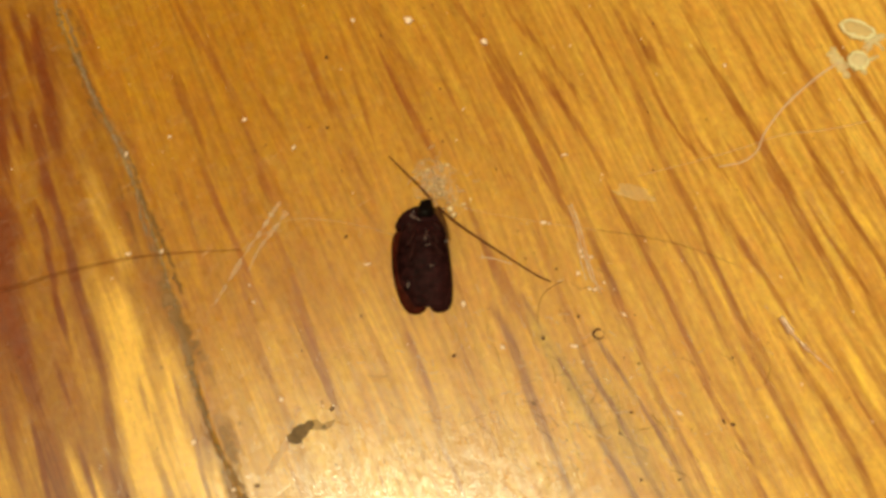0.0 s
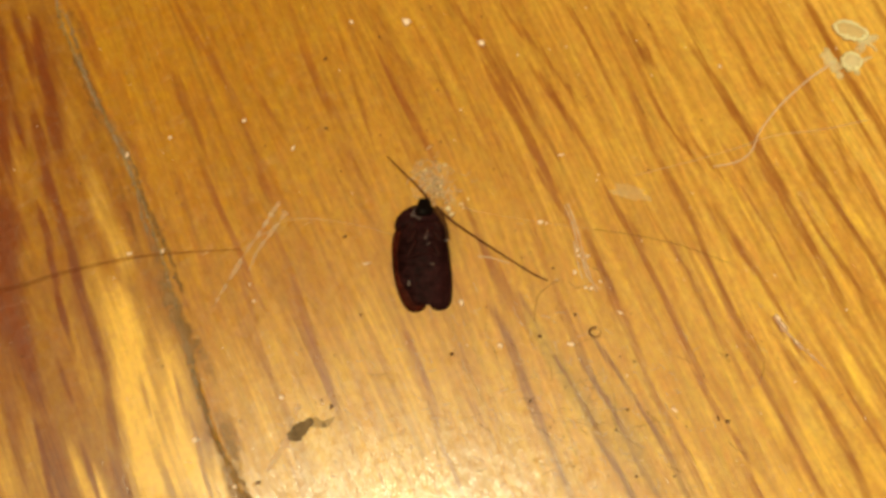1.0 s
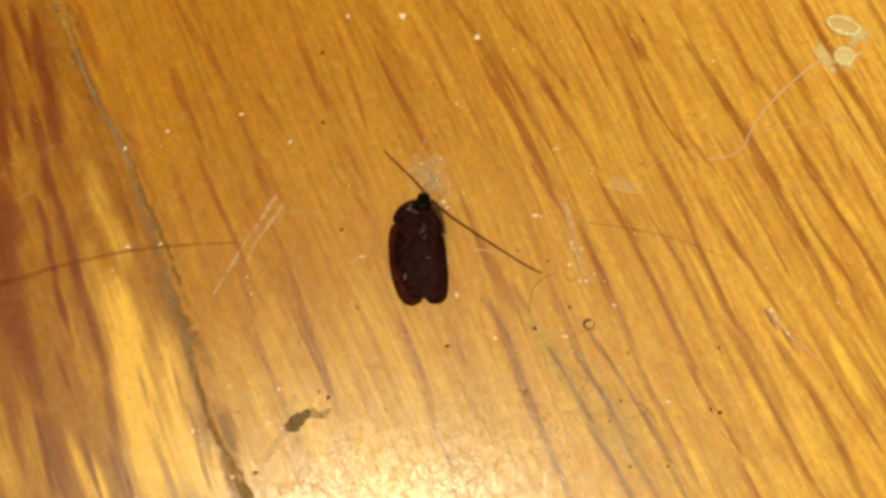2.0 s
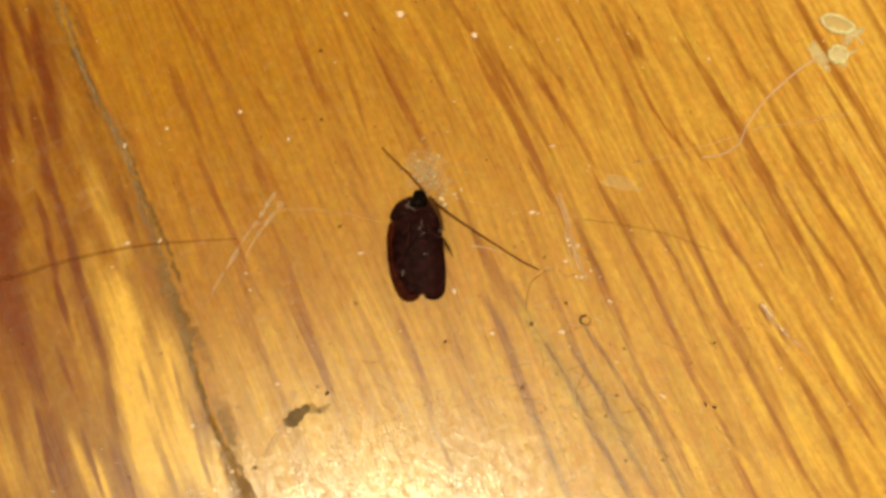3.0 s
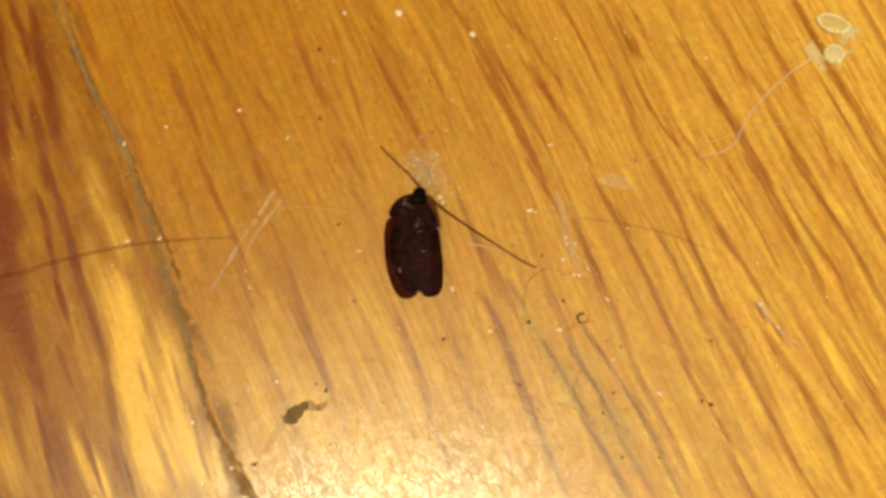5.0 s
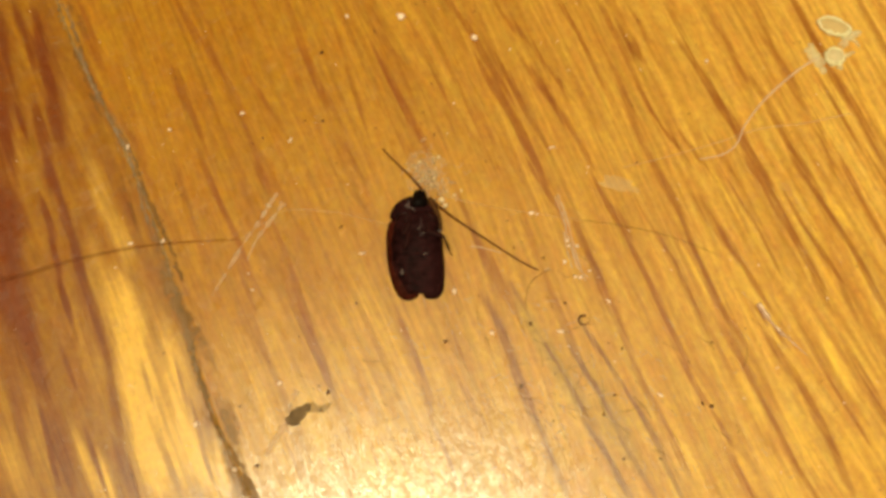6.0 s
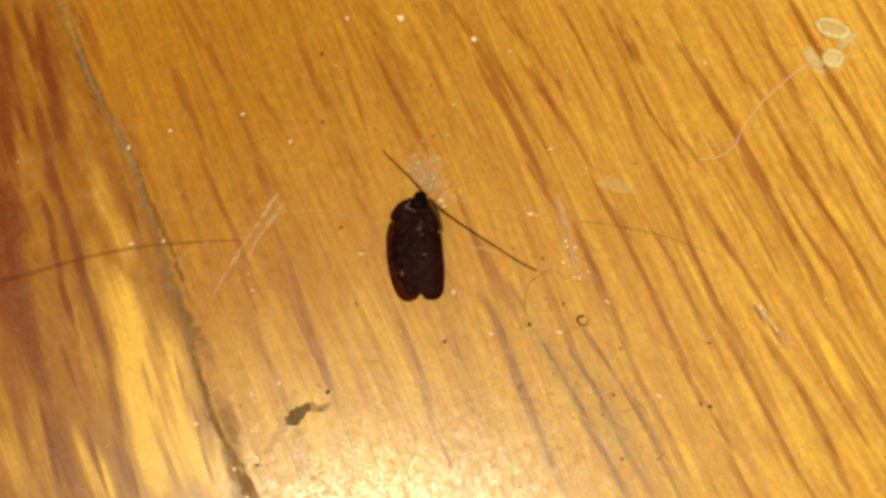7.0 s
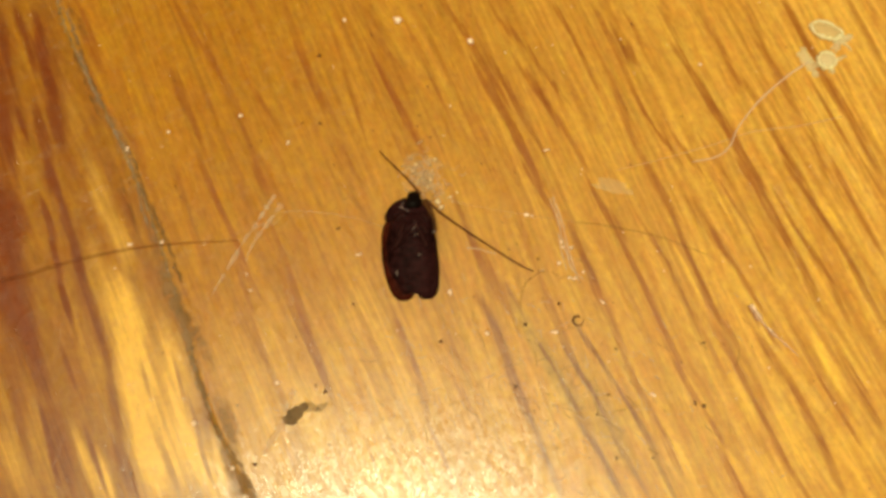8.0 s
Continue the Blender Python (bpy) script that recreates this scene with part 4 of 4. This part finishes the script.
# ---- debris lying on the boards ----
def strand(name, points, r0, r1, material, label, category, rings=40, rough=0.3, flat=1.0):
    bm = bmesh.new()
    tube(bm, [(p[0], p[1], max(r0, r1) * flat + 0.015) for p in points], r0, r1, rings, 8, rough, flat)
    return tagged(part(name, bm, material), label, category)


strand("hair", ((-49.26, -3.25), (-46.50, -2.67), (-42.55, -1.38), (-37.00, -0.02), (-32.64, 0.70), (-28.23, 1.09), (-22.86, 1.36)), 0.30, 0.10, HAIR, "long brown hair lying across the seam of the boards", "hair")
strand("hair", ((-22.86, 1.36), (-20.11, 3.39), (-17.62, 4.78), (-13.14, 4.65), (-8.65, 3.73), (-6.09, 2.94)), 0.07, 0.05, SILK_FAINT, "fine pale hair lying on the varnished boards", "hair")
strand("spider_thread", ((43.57, 23.21), (40.73, 21.27), (37.14, 18.07), (34.59, 14.92), (33.44, 12.64), (31.72, 11.34), (29.09, 10.79)), 0.15, 0.09, SILK, "pale curved spider thread hanging from two egg husks", "thread")
strand("spider_thread", ((46.83, 16.32), (41.47, 15.14), (36.19, 14.44), (31.50, 12.85), (25.55, 11.13), (20.30, 9.77)), 0.10, 0.06, SILK_FAINT, "faint spider thread stretched over the boards", "thread")
strand("spider_thread", ((0.27, 6.39), (2.83, 5.72), (6.02, 5.06), (9.52, 4.47), (12.70, 4.01), (15.56, 3.61)), 0.05, 0.04, SILK_FAINT, "faint pale thread beside the insect's head", "thread")
strand("spider_thread", ((15.56, 3.61), (19.98, 2.96), (25.00, 1.78), (29.93, -0.16)), 0.07, 0.05, HAIR_FAINT, "thin brown thread lying across the grain", "thread")
strand("spider_thread", ((2.93, 0.59), (4.06, 0.47), (6.27, -0.12)), 0.08, 0.05, SILK, "short pale thread under the insect's antenna", "thread")
strand("fibre", ((12.45, 6.40), (13.33, 3.74), (13.88, 1.12), (14.87, -1.46), (15.62, -3.38)), 0.14, 0.08, SCRATCH, "pale loose wood fibre raised along the grain", "fibre")
for a in (((12.81, 6.53), (13.69, 3.88), (14.23, 1.26), (14.90, -1.32), (15.46, -3.24)), ((13.20, 4.54), (13.80, 1.59), (14.30, -0.36)), ((14.20, 0.29), (14.64, -1.65), (15.96, -3.05)), ((13.35, 2.30), (13.60, 0.20), (14.10, -1.90))):
    strand("fibre", a, 0.10, 0.05, SILK, "pale loose wood fibre raised along the grain", "fibre", 30, 1.0)
strand("curled_hair", ((11.60, -2.05), (10.55, -2.60), (9.45, -3.55), (8.98, -5.00), (8.85, -6.60)), 0.06, 0.04, HAIR_THIN, "thin curled brown hair on the boards", "hair")
strand("curled_hair", ((12.52, -2.11), (13.44, -2.88), (14.39, -2.62), (14.99, -3.39)), 0.05, 0.04, HAIR_FAINT, "thin curled brown hair on the boards", "hair")
strand("curled_hair", ((16.06, -8.11), (14.50, -8.42), (13.25, -9.04), (12.32, -8.92)), 0.04, 0.03, HAIR_FAINT, "thin curled brown hair on the boards", "hair")

for a in (((-18.86, 6.91), (-20.17, 4.71), (-21.64, 2.27), (-23.09, -0.20)), ((-18.11, 5.71), (-19.48, 3.59), (-20.96, 1.42), (-21.91, -0.98)), ((-19.70, 5.57), (-20.28, 4.38), (-21.21, 2.53)), ((-22.79, 0.12), (-24.22, -2.46), (-25.57, -5.01)),
          ((-15.86, -15.18), (-16.41, -16.68), (-16.97, -17.87))):
    strand("fibre", a, 0.26, 0.07, SCRATCH, "pale scuffed fibre raised from the varnish", "fibre", 60, 1.5, 0.2)
strand("fibre", ((-16.95, -18.85), (-17.95, -20.40), (-18.95, -22.10)), 0.42, 0.20, SCRATCH, "pale scuffed fibre beside a flake of dirt", "fibre", 24, 0.7, 0.15)
strand("splinter", ((34.32, -5.90), (35.14, -7.28), (36.42, -8.90), (37.75, -10.15), (39.20, -11.60)), 0.34, 0.05, plain("pale_splinter", (0.95, 0.42, 0.30), 0.4, 1500, 0.6, 0.00006, Alpha=0.55), "pale glossy splinter lifted from a dark streak", "splinter", 30, 1.3, 0.6)

# torn bits at the splinter's tip, coloured pale to paint its white glint
bm = bmesh.new()
lump(bm, 34.62, -6.30, 0.42, 0.13, 0.46, 0.16, radians(33), 0.9, 3, 1.0)
lump(bm, 35.12, -7.12, 0.38, 0.10, 0.42, 0.14, radians(33), 1.0, 3, 4.0)
lump(bm, 36.20, -8.65, 0.34, 0.12, 0.40, 0.16, radians(38), 0.9, 2, 7.0)
tagged(part("splinter_tip", bm, CRUMB), "torn tip of a lifted splinter, its glint painted pale", "splinter")

# short pale scratches in the varnish
for a in (((10.57, -12.12), (12.25, -11.57)), ((13.00, -13.10), (15.72, -12.12)), ((13.54, -15.27), (16.87, -14.06)), ((12.09, -16.83), (14.19, -17.43), (15.97, -18.37)), ((16.84, -17.84), (18.25, -18.61), (19.52, -19.79)), ((1.99, -12.13), (3.44, -15.28)), ((7.31, -12.74), (9.16, -12.25)),
          ((15.47, -15.75), (17.44, -15.15)), ((5.08, -19.92), (7.16, -21.67)), ((22.18, -15.14), (23.43, -16.70)), ((17.73, -5.16), (18.32, -5.92)), ((9.24, -22.25), (12.27, -21.08)), ((0.88, -16.96), (3.31, -16.06)), ((-12.00, -12.14), (-10.57, -15.17))):
    strand("scratch", a, 0.06, 0.03, SILK_FAINT, "short pale scratch in the varnish", "scratch", 12, 0.6, 0.3)

# nicks and hairline scratches in the worn varnish, too fine to count; the pale ones also paint its sparkle
dice = random.Random(52)
for name, material, count, label in (("fine_scratches", SILK, 290, "fine nicks in the worn varnish, their sparkle painted pale"), ("dark_scratches", HAIR_THIN, 60, "fine dark hairline scratches in the worn varnish")):
    bm = bmesh.new()
    for k in range(count):
        x, y = 9 + dice.gauss(0, 11), -17 + dice.gauss(0, 6.5)
        a, size = radians(dice.choice((20, -35, 100, 140, 113)) + dice.gauss(0, 14)), dice.uniform(0.15, 0.6) * (1 if material is SILK else 2.2)
        c, d = math.cos(a) * size, math.sin(a) * size
        r = dice.uniform(0.03, 0.06)
        tube(bm, ((x - c, y - d, r), (x + 0.15 * d, y - 0.15 * c, r), (x + c, y + d, r)), r, r * 0.6, 6, 5, 0.8, 0.4)
    tagged(part(name, bm, material), label, "scratches", kind="stuff")

# a tiny ring of dirt
bm = bmesh.new()
tube(bm, [(math.cos(a) * 0.58, math.sin(a) * 0.50, 0.12) for a in (1.2 + 2 * math.pi * k / 14 for k in range(14))], 0.115, 0.06, 40, 6, 0.6)
ring = tagged(part("dirt_ring", bm, SOIL), "tiny dark curled ring of dirt", "dirt")
ring.location = (*(v * MM for v in (15.21, -7.67)), 0)


def husk(x, y, rx, ry, turn, skin):
    """A see-through oval egg husk: a thick pale rim round a domed skin."""
    home = tagged(empty("egg_husk", x * MM, y * MM, 0), "pale translucent oval egg husk on a thread", "egg husk", "egg husks")
    bm = bmesh.new()
    sides, rim = 36, []
    for k in range(sides):
        a = 2 * math.pi * k / sides
        wob = 1 + 0.12 * noise.noise(Vector((math.cos(a) * 1.6, math.sin(a) * 1.6, rx))) + 0.10 * noise.noise(Vector((math.cos(a) * 5, math.sin(a) * 5, rx)))
        px, py = rx * wob * math.cos(a), ry * wob * math.sin(a)
        loop = []
        for j in range(8):
            b = 2 * math.pi * j / 8
            r = 0.27 * (1 + 0.9 * noise.noise(Vector((px * 2, py * 2, 0))))
            loop.append(bm.verts.new(Vector((px + r * math.cos(b) * math.cos(a), py + r * math.cos(b) * math.sin(a), 0.24 + r * math.sin(b))) * MM))
        rim.append(loop)
    for k in range(sides):
        p, q = rim[k], rim[(k + 1) % sides]
        for j in range(8):
            bm.faces.new((p[j], q[j], q[(j + 1) % 8], p[(j + 1) % 8]))
    part("rim", bm, HUSK, home, "thick pale yellow rim")
    bm = bmesh.new()
    bmesh.ops.create_uvsphere(bm, u_segments=24, v_segments=10, radius=1.0)
    for v in bm.verts:
        v.co = Vector((v.co.x * rx, v.co.y * ry, 0.32 + v.co.z * 0.3)) * MM
    part("skin", bm, skin, home, "thin see-through skin")
    home.rotation_euler.z = radians(turn)
    return home


husk(46.04, 27.21, 1.88, 0.96, -20, SKIN)
husk(45.75, 23.36, 1.02, 1.0, -10, SKIN_THICK)
for x, y, rx, ry, turn in ((43.24, 23.98, 0.75, 0.62, -60), (43.86, 22.80, 0.62, 0.45, -50), (44.28, 21.85, 0.50, 0.30, -55), (47.75, 25.95, 1.00, 0.55, 25), (47.10, 25.25, 0.65, 0.40, 60), (48.55, 26.40, 0.55, 0.25, 15), (48.35, 25.30, 0.60, 0.16, -45), (47.30, 23.65, 0.60, 0.22, 25), (46.20, 22.20, 0.45, 0.22, -60)):
    bm = bmesh.new()
    flake(bm, x, y, rx * 1.25, ry * 1.3, radians(turn), 0.22, 0.9, x)
    tagged(part("husk_scrap", bm, SCRAP), "pale torn scrap of egg husk", "husk scrap", "husk scraps")

# the pale tuft in front of the insect's head
tuft = tagged(empty("dust_tuft", 0, 0, 0), "pale tuft of dust and crumbs before the insect's head", "dust")
dice = random.Random(11)
bm = bmesh.new()
for k in range(120):
    u, w = dice.gauss(0, 1), dice.gauss(0, 1)
    x, y = -1.80 + 0.95 * u, 8.85 + 1.15 * w - 0.6 * u
    s = dice.uniform(0.05, 0.19)
    lump(bm, x, y, s * 0.35, s, s * dice.uniform(0.6, 2.4), s * 0.4, dice.uniform(0, 3), 1.1, 2, k)
part("fluff", bm, FLUFF, tuft, "pale see-through fluff")
bm = bmesh.new()
for k, (x, y, r) in enumerate(((-3.2, 10.5, 1.25), (-2.7, 10.0, 0.9), (-1.5, 9.6, 1.2), (-1.9, 8.6, 1.3), (-0.7, 7.9, 0.9), (-0.6, 10.6, 0.8), (-2.6, 8.9, 1.0), (0.1, 6.9, 0.8), (-3.9, 8.0, 0.7), (-1.2, 10.8, 0.6))):
    flake(bm, x, y, r, r * dice.uniform(0.55, 0.8), dice.uniform(0, 3), 0.05, 0.9, k, 0.02 + 0.012 * k)
part("dust_film", bm, plain("tuft_dust", (1.0, 0.60, 0.34), 0.8, 1500, 0.3, Alpha=0.18), tuft, "thin pale film of dust")
bm = bmesh.new()
for k in range(38):
    x, y = -1.86 + dice.gauss(0, 1.3), 8.94 + dice.gauss(0, 1.4)
    a, s = dice.uniform(0, 6.28), dice.uniform(0.5, 1.3)
    p = [(x + s * math.cos(a + 0.5 * j) * j * 0.4, y + s * math.sin(a + 0.5 * j) * j * 0.4, 0.15 + 0.25 * dice.random()) for j in range(4)]
    tube(bm, p, 0.045, 0.03, 8, 4)
part("fibre_tangle", bm, SILK, tuft, "tangle of fine pale fibres")
for x, y, s in ((-0.30, 5.95, 0.62), (0.05, 5.30, 0.52), (0.98, 6.53, 0.26), (1.36, 6.06, 0.24), (-0.37, 5.9, 0.3), (-0.64, 11.04, 0.36), (-1.02, 9.75, 0.22), (-1.53, 7.73, 0.26), (-2.84, 10.43, 0.3), (-3.28, 9.75, 0.22), (0.27, 7.06, 0.2), (1.23, 6.52, 0.3), (1.87, 7.06, 0.24), (-2.18, 9.41, 0.2), (-1.15, 8.53, 0.24)):
    bm = bmesh.new()
    s *= 0.58
    lump(bm, x, y, s * 0.5, s, s * 0.8, s * 0.6, x, 1.0, 2, y)
    part("crumb", bm, TUFT_CRUMB, tuft)


def crumb(name, x, y, size, material, label, category, group, stretch=1.0, turn=0.0):
    bm = bmesh.new()
    lump(bm, 0, 0, size * 0.4, size * 0.85 * stretch, size * 0.85, size * 0.5, turn, 0.8, 2, x * 3.7 + y)
    ob = tagged(part(name, bm, material), label, category, group)
    ob.location = (x * MM, y * MM, 0)
    return ob


for x, y, size, stretch, turn in (
    (-5.20, 28.58, 0.48, 1.3, 2.3), (3.49, 25.87, 0.38, 1.4, 2.2), (-31.62, 14.39, 0.25, 1, 0), (-23.36, 16.42, 0.24, 1.4, 0.5), (-17.71, 13.09, 0.20, 1.8, 1.1), (1.12, 17.63, 0.16, 1, 0),
    (-11.54, 28.65, 0.26, 1, 0), (-17.72, -14.46, 0.26, 1.2, 0), (-26.46, -18.77, 0.28, 1.5, 0.7), (1.08, -4.48, 0.34, 1, 0), (5.15, -9.05, 0.30, 1, 0), (30.70, 22.91, 0.22, 1, 0),
    (9.76, 4.47, 0.20, 2.2, 0), (10.39, 4.34, 0.14, 1.4, 0.4), (13.60, 1.26, 0.20, 1.4, 0.8), (14.72, 0.61, 0.22, 1.3, 0.3), (15.03, -2.92, 0.20, 1.6, 0.2), (16.00, -2.16, 0.16, 1.2, 0), (12.29, 12.22, 0.16, 2.6, 0.3),
):
    crumb("dust_crumb", x, y, size, CRUMB, "tiny pale crumb lying on the boards", "crumb", "pale crumbs", stretch, turn)
for x, y, size, stretch, turn in (
    (-9.20, -0.19, 0.15, 3.2, 0.2), (13.80, 0.67, 0.2, 1, 0), (13.31, -1.14, 0.26, 1, 0), (-21.17, -4.31, 0.2, 1, 0), (-21.71, -2.46, 0.16, 1, 0), (17.97, -5.54, 0.13, 2.6, -0.7), (7.69, 24.41, 0.13, 1, 0), (12.63, -8.92, 0.2, 2.4, 0),
    (14.45, -2.81, 0.18, 1.6, 0), (-31.41, 1.22, 0.2, 1.6, 1.2), (-36.28, 12.32, 0.18, 2.0, 1.2), (-22.10, -23.44, 0.22, 1.4, 0.4), (-35.00, 0.95, 0.2, 2.0, 0.2), (35.89, -12.83, 0.13, 1, 0), (42.04, -5.27, 0.15, 1, 0), (23.12, -15.74, 0.18, 2.2, -0.6),
):
    crumb("dust_crumb", x, y, size, CRUMB, "tiny pale crumb lying on the boards", "crumb", "pale crumbs", stretch, turn)
for x, y, size, stretch, turn in (
    (-14.42, 23.97, 0.22, 1, 0), (-14.07, 15.45, 0.20, 1, 0), (-1.52, 20.10, 0.13, 1, 0), (-1.17, 13.79, 0.15, 1, 0), (9.37, -8.12, 0.22, 1.2, 0), (13.16, -5.79, 0.20, 1, 0), (-9.70, -5.81, 0.16, 1, 0),
    (-11.68, 2.80, 0.14, 1.5, 0), (0.09, -9.98, 0.2, 1.2, 0), (19.22, -10.77, 0.15, 1, 0), (8.19, -14.92, 0.2, 1, 0), (16.96, -17.84, 0.15, 1.3, 0), (18.86, -22.42, 0.16, 1, 0), (22.69, -22.41, 0.14, 1.2, 0),
):
    crumb("dirt_speck", x, y, size, SOIL, "tiny dark speck of dirt on the boards", "dirt", "dark specks", stretch, turn)
for x, y, size, stretch, turn in (
    (28.98, -10.14, 0.16, 1.3, 0.3), (28.51, -16.94, 0.2, 1.4, 0), (27.56, -16.64, 0.16, 2, -1), (-12.51, -15.42, 0.22, 1.2, 1), (-13.56, -14.76, 0.14, 1, 0), (10.99, -0.69, 0.15, 1, 0), (22.91, 28.15, 0.15, 1, 0), (21.88, 10.45, 0.14, 1, 0),
    (-11.50, 2.93, 0.12, 1, 0), (18.20, -15.75, 0.14, 1.6, 0), (-19.73, -23.09, 0.2, 1.4, 0),
):
    crumb("dirt_speck", x, y, size, SOIL, "tiny dark speck of dirt on the boards", "dirt", "dark specks", stretch, turn)

# dust too fine to count
dice = random.Random(33)
for name, material, count, label in (("fine_dust", CRUMB, 100, "scattered pale grains of fine dust on the boards"), ("fine_dirt", SOIL, 170, "scattered dark grains of fine dirt on the boards")):
    bm = bmesh.new()
    for k in range(count):
        s = dice.uniform(0.035, 0.095)
        lump(bm, dice.uniform(-50, 52), dice.uniform(-28, 33), s * 0.5, s * dice.uniform(0.7, 2.0), s, s * 0.6, dice.uniform(0, 3), 0.7, 1, k)
    tagged(part(name, bm, material), label, "dust", kind="stuff")

# a flat flake of dirt with a brown smear beside it
bm = bmesh.new()
flake(bm, -16.20, -18.22, 0.90, 0.74, 0.5, 0.10, 0.45, 3.0, 0.02)
flake(bm, -15.25, -17.52, 1.00, 0.66, 0.75, 0.12, 0.40, 9.0, 0.03)
flake(bm, -15.75, -17.90, 0.85, 0.68, 0.3, 0.11, 0.3, 6.0, 0.025)
tagged(part("dirt_flake", bm, plain("grey_soil", (0.18, 0.108, 0.052), 0.8, 2200, 0.4, 0.00004, Alpha=0.8)), "flat dark grey flake of dirt stuck to the boards", "dirt")
bm = bmesh.new()
flake(bm, -13.91, -17.09, 0.9, 0.5, radians(-15), 0.04, 0.5, 8.0)
flake(bm, -12.82, -17.09, 0.8, 0.32, radians(30), 0.03, 0.5, 2.0)
tagged(part("dirt_smear", bm, STAIN), "thin brown smear of dried dirt", "dirt")
bm = bmesh.new()
flake(bm, 19.57, 7.88, 2.4, 0.75, radians(-12), 0.05, 0.8, 5.0)
tagged(part("dust_smear", bm, plain("dust_film", (0.98, 0.74, 0.45), 0.8, 1500, 0.2, Alpha=0.24)), "thin pale film of dust on the boards", "dust")


def motions():
    """The insect rocks on its back and stirs its legs; its antennae lie still."""
    rocking = ((0.0, -0.24, -0.05, -2.0, 0.6), (0.5, -0.10, 0.0, 0.5, 0.9), (1.0, -0.08, 0.05, 1.0, 0.5), (1.5, -0.02, -0.08, 2.5, 0.0), (2.2, -0.05, -0.05, 0.0, 0.3),
               (3.0, 0.0, -0.05, -1.0, 0.0), (3.5, 0.0, 0.0, 0.0, 0.0), (4.0, 0.04, 0.05, 2.0, 0.3), (4.5, -0.08, 0.05, 0.0, 0.2), (5.2, -0.12, 0.05, -1.5, -0.2),
               (6.0, -0.14, 0.05, 0.0, -0.6), (6.5, -0.13, 0.03, 1.5, -0.6), (7.0, -0.08, 0.0, -0.5, -0.3), (7.5, -0.10, 0.0, 0.0, -0.2), (8.0, -0.26, 0.1, -2.0, -0.1))
    lying = [(t, pose((INSECT_HOME[0] + x) * MM, (INSECT_HOME[1] + y) * MM, 0, 0, roll, turn + 2.0)) for t, x, y, roll, turn in rocking]
    walk(insect, lying)
    home = pose(INSECT_HOME[0] * MM, INSECT_HOME[1] * MM, 0)
    for ob in feelers:
        walk(ob, [(t, m.inverted() @ home) for t, m in lying])
    nod = (0, 2, 5, 3, -2, 0, 3, -1, 2, 4, -3, 0, 2, -2, 0, 1, 3)
    walk(pronotum, [(0.5 * k, pose(0, 0, 0, 0, 0, 0.5 * a)) for k, a in enumerate(nod)])
    walk(head, [(0.5 * k, pose(0, 0, 0, 0, 0.6 * a, 0.6 * a)) for k, a in enumerate(nod)])
    dice = random.Random(7)
    # when a leg kicks out past the body: leg, seconds, half the time it takes, thigh's swing, shin's bend when stretched
    kicks = ((1, 4.38, 0.34, 46, -12), (1, 3.7, 0.2, 30, -70), (5, 3.05, 0.32, 38, -42), (5, 6.0, 0.36, 40, -42), (5, 6.5, 0.26, 34, -60), (5, 7.3, 0.26, 36, -48), (3, 7.7, 0.24, 30, -75), (4, 1.2, 0.3, -20, 95), (2, 2.3, 0.4, -22, 90), (3, 5.2, 0.4, 34, -70))
    for n, ((ob, low), row) in enumerate(zip(legs, LEGS)):
        x, y, z, turn, thigh, shin, bend = row
        upper, lower = [], []
        for k in range(81):
            t = 0.1 * k
            swing = 7 * math.sin(2.1 * t + 1.7 * n) + 5 * math.sin(5.3 * t + 2.9 * n) + dice.uniform(-2, 2)
            fold = bend + 8 * math.sin(3.1 * t + 2.3 * n)
            for who, when, half, out, straight in kicks:
                if who == n and abs(t - when) < half:
                    push = 0.5 + 0.5 * math.cos(math.pi * (t - when) / half)
                    push = min(1.0, 1.5 * push)
                    swing += out * push
                    fold += (straight - bend) * push
            upper.append((t, pose(x * MM, y * MM, z * MM, 0, 4 * math.sin(3 * t + n), turn + swing)))
            lower.append((t, pose(0, -thigh * MM, 0.12 * MM, 0, 0, fold)))
        walk(ob, upper)
        walk(low, lower)


motions()
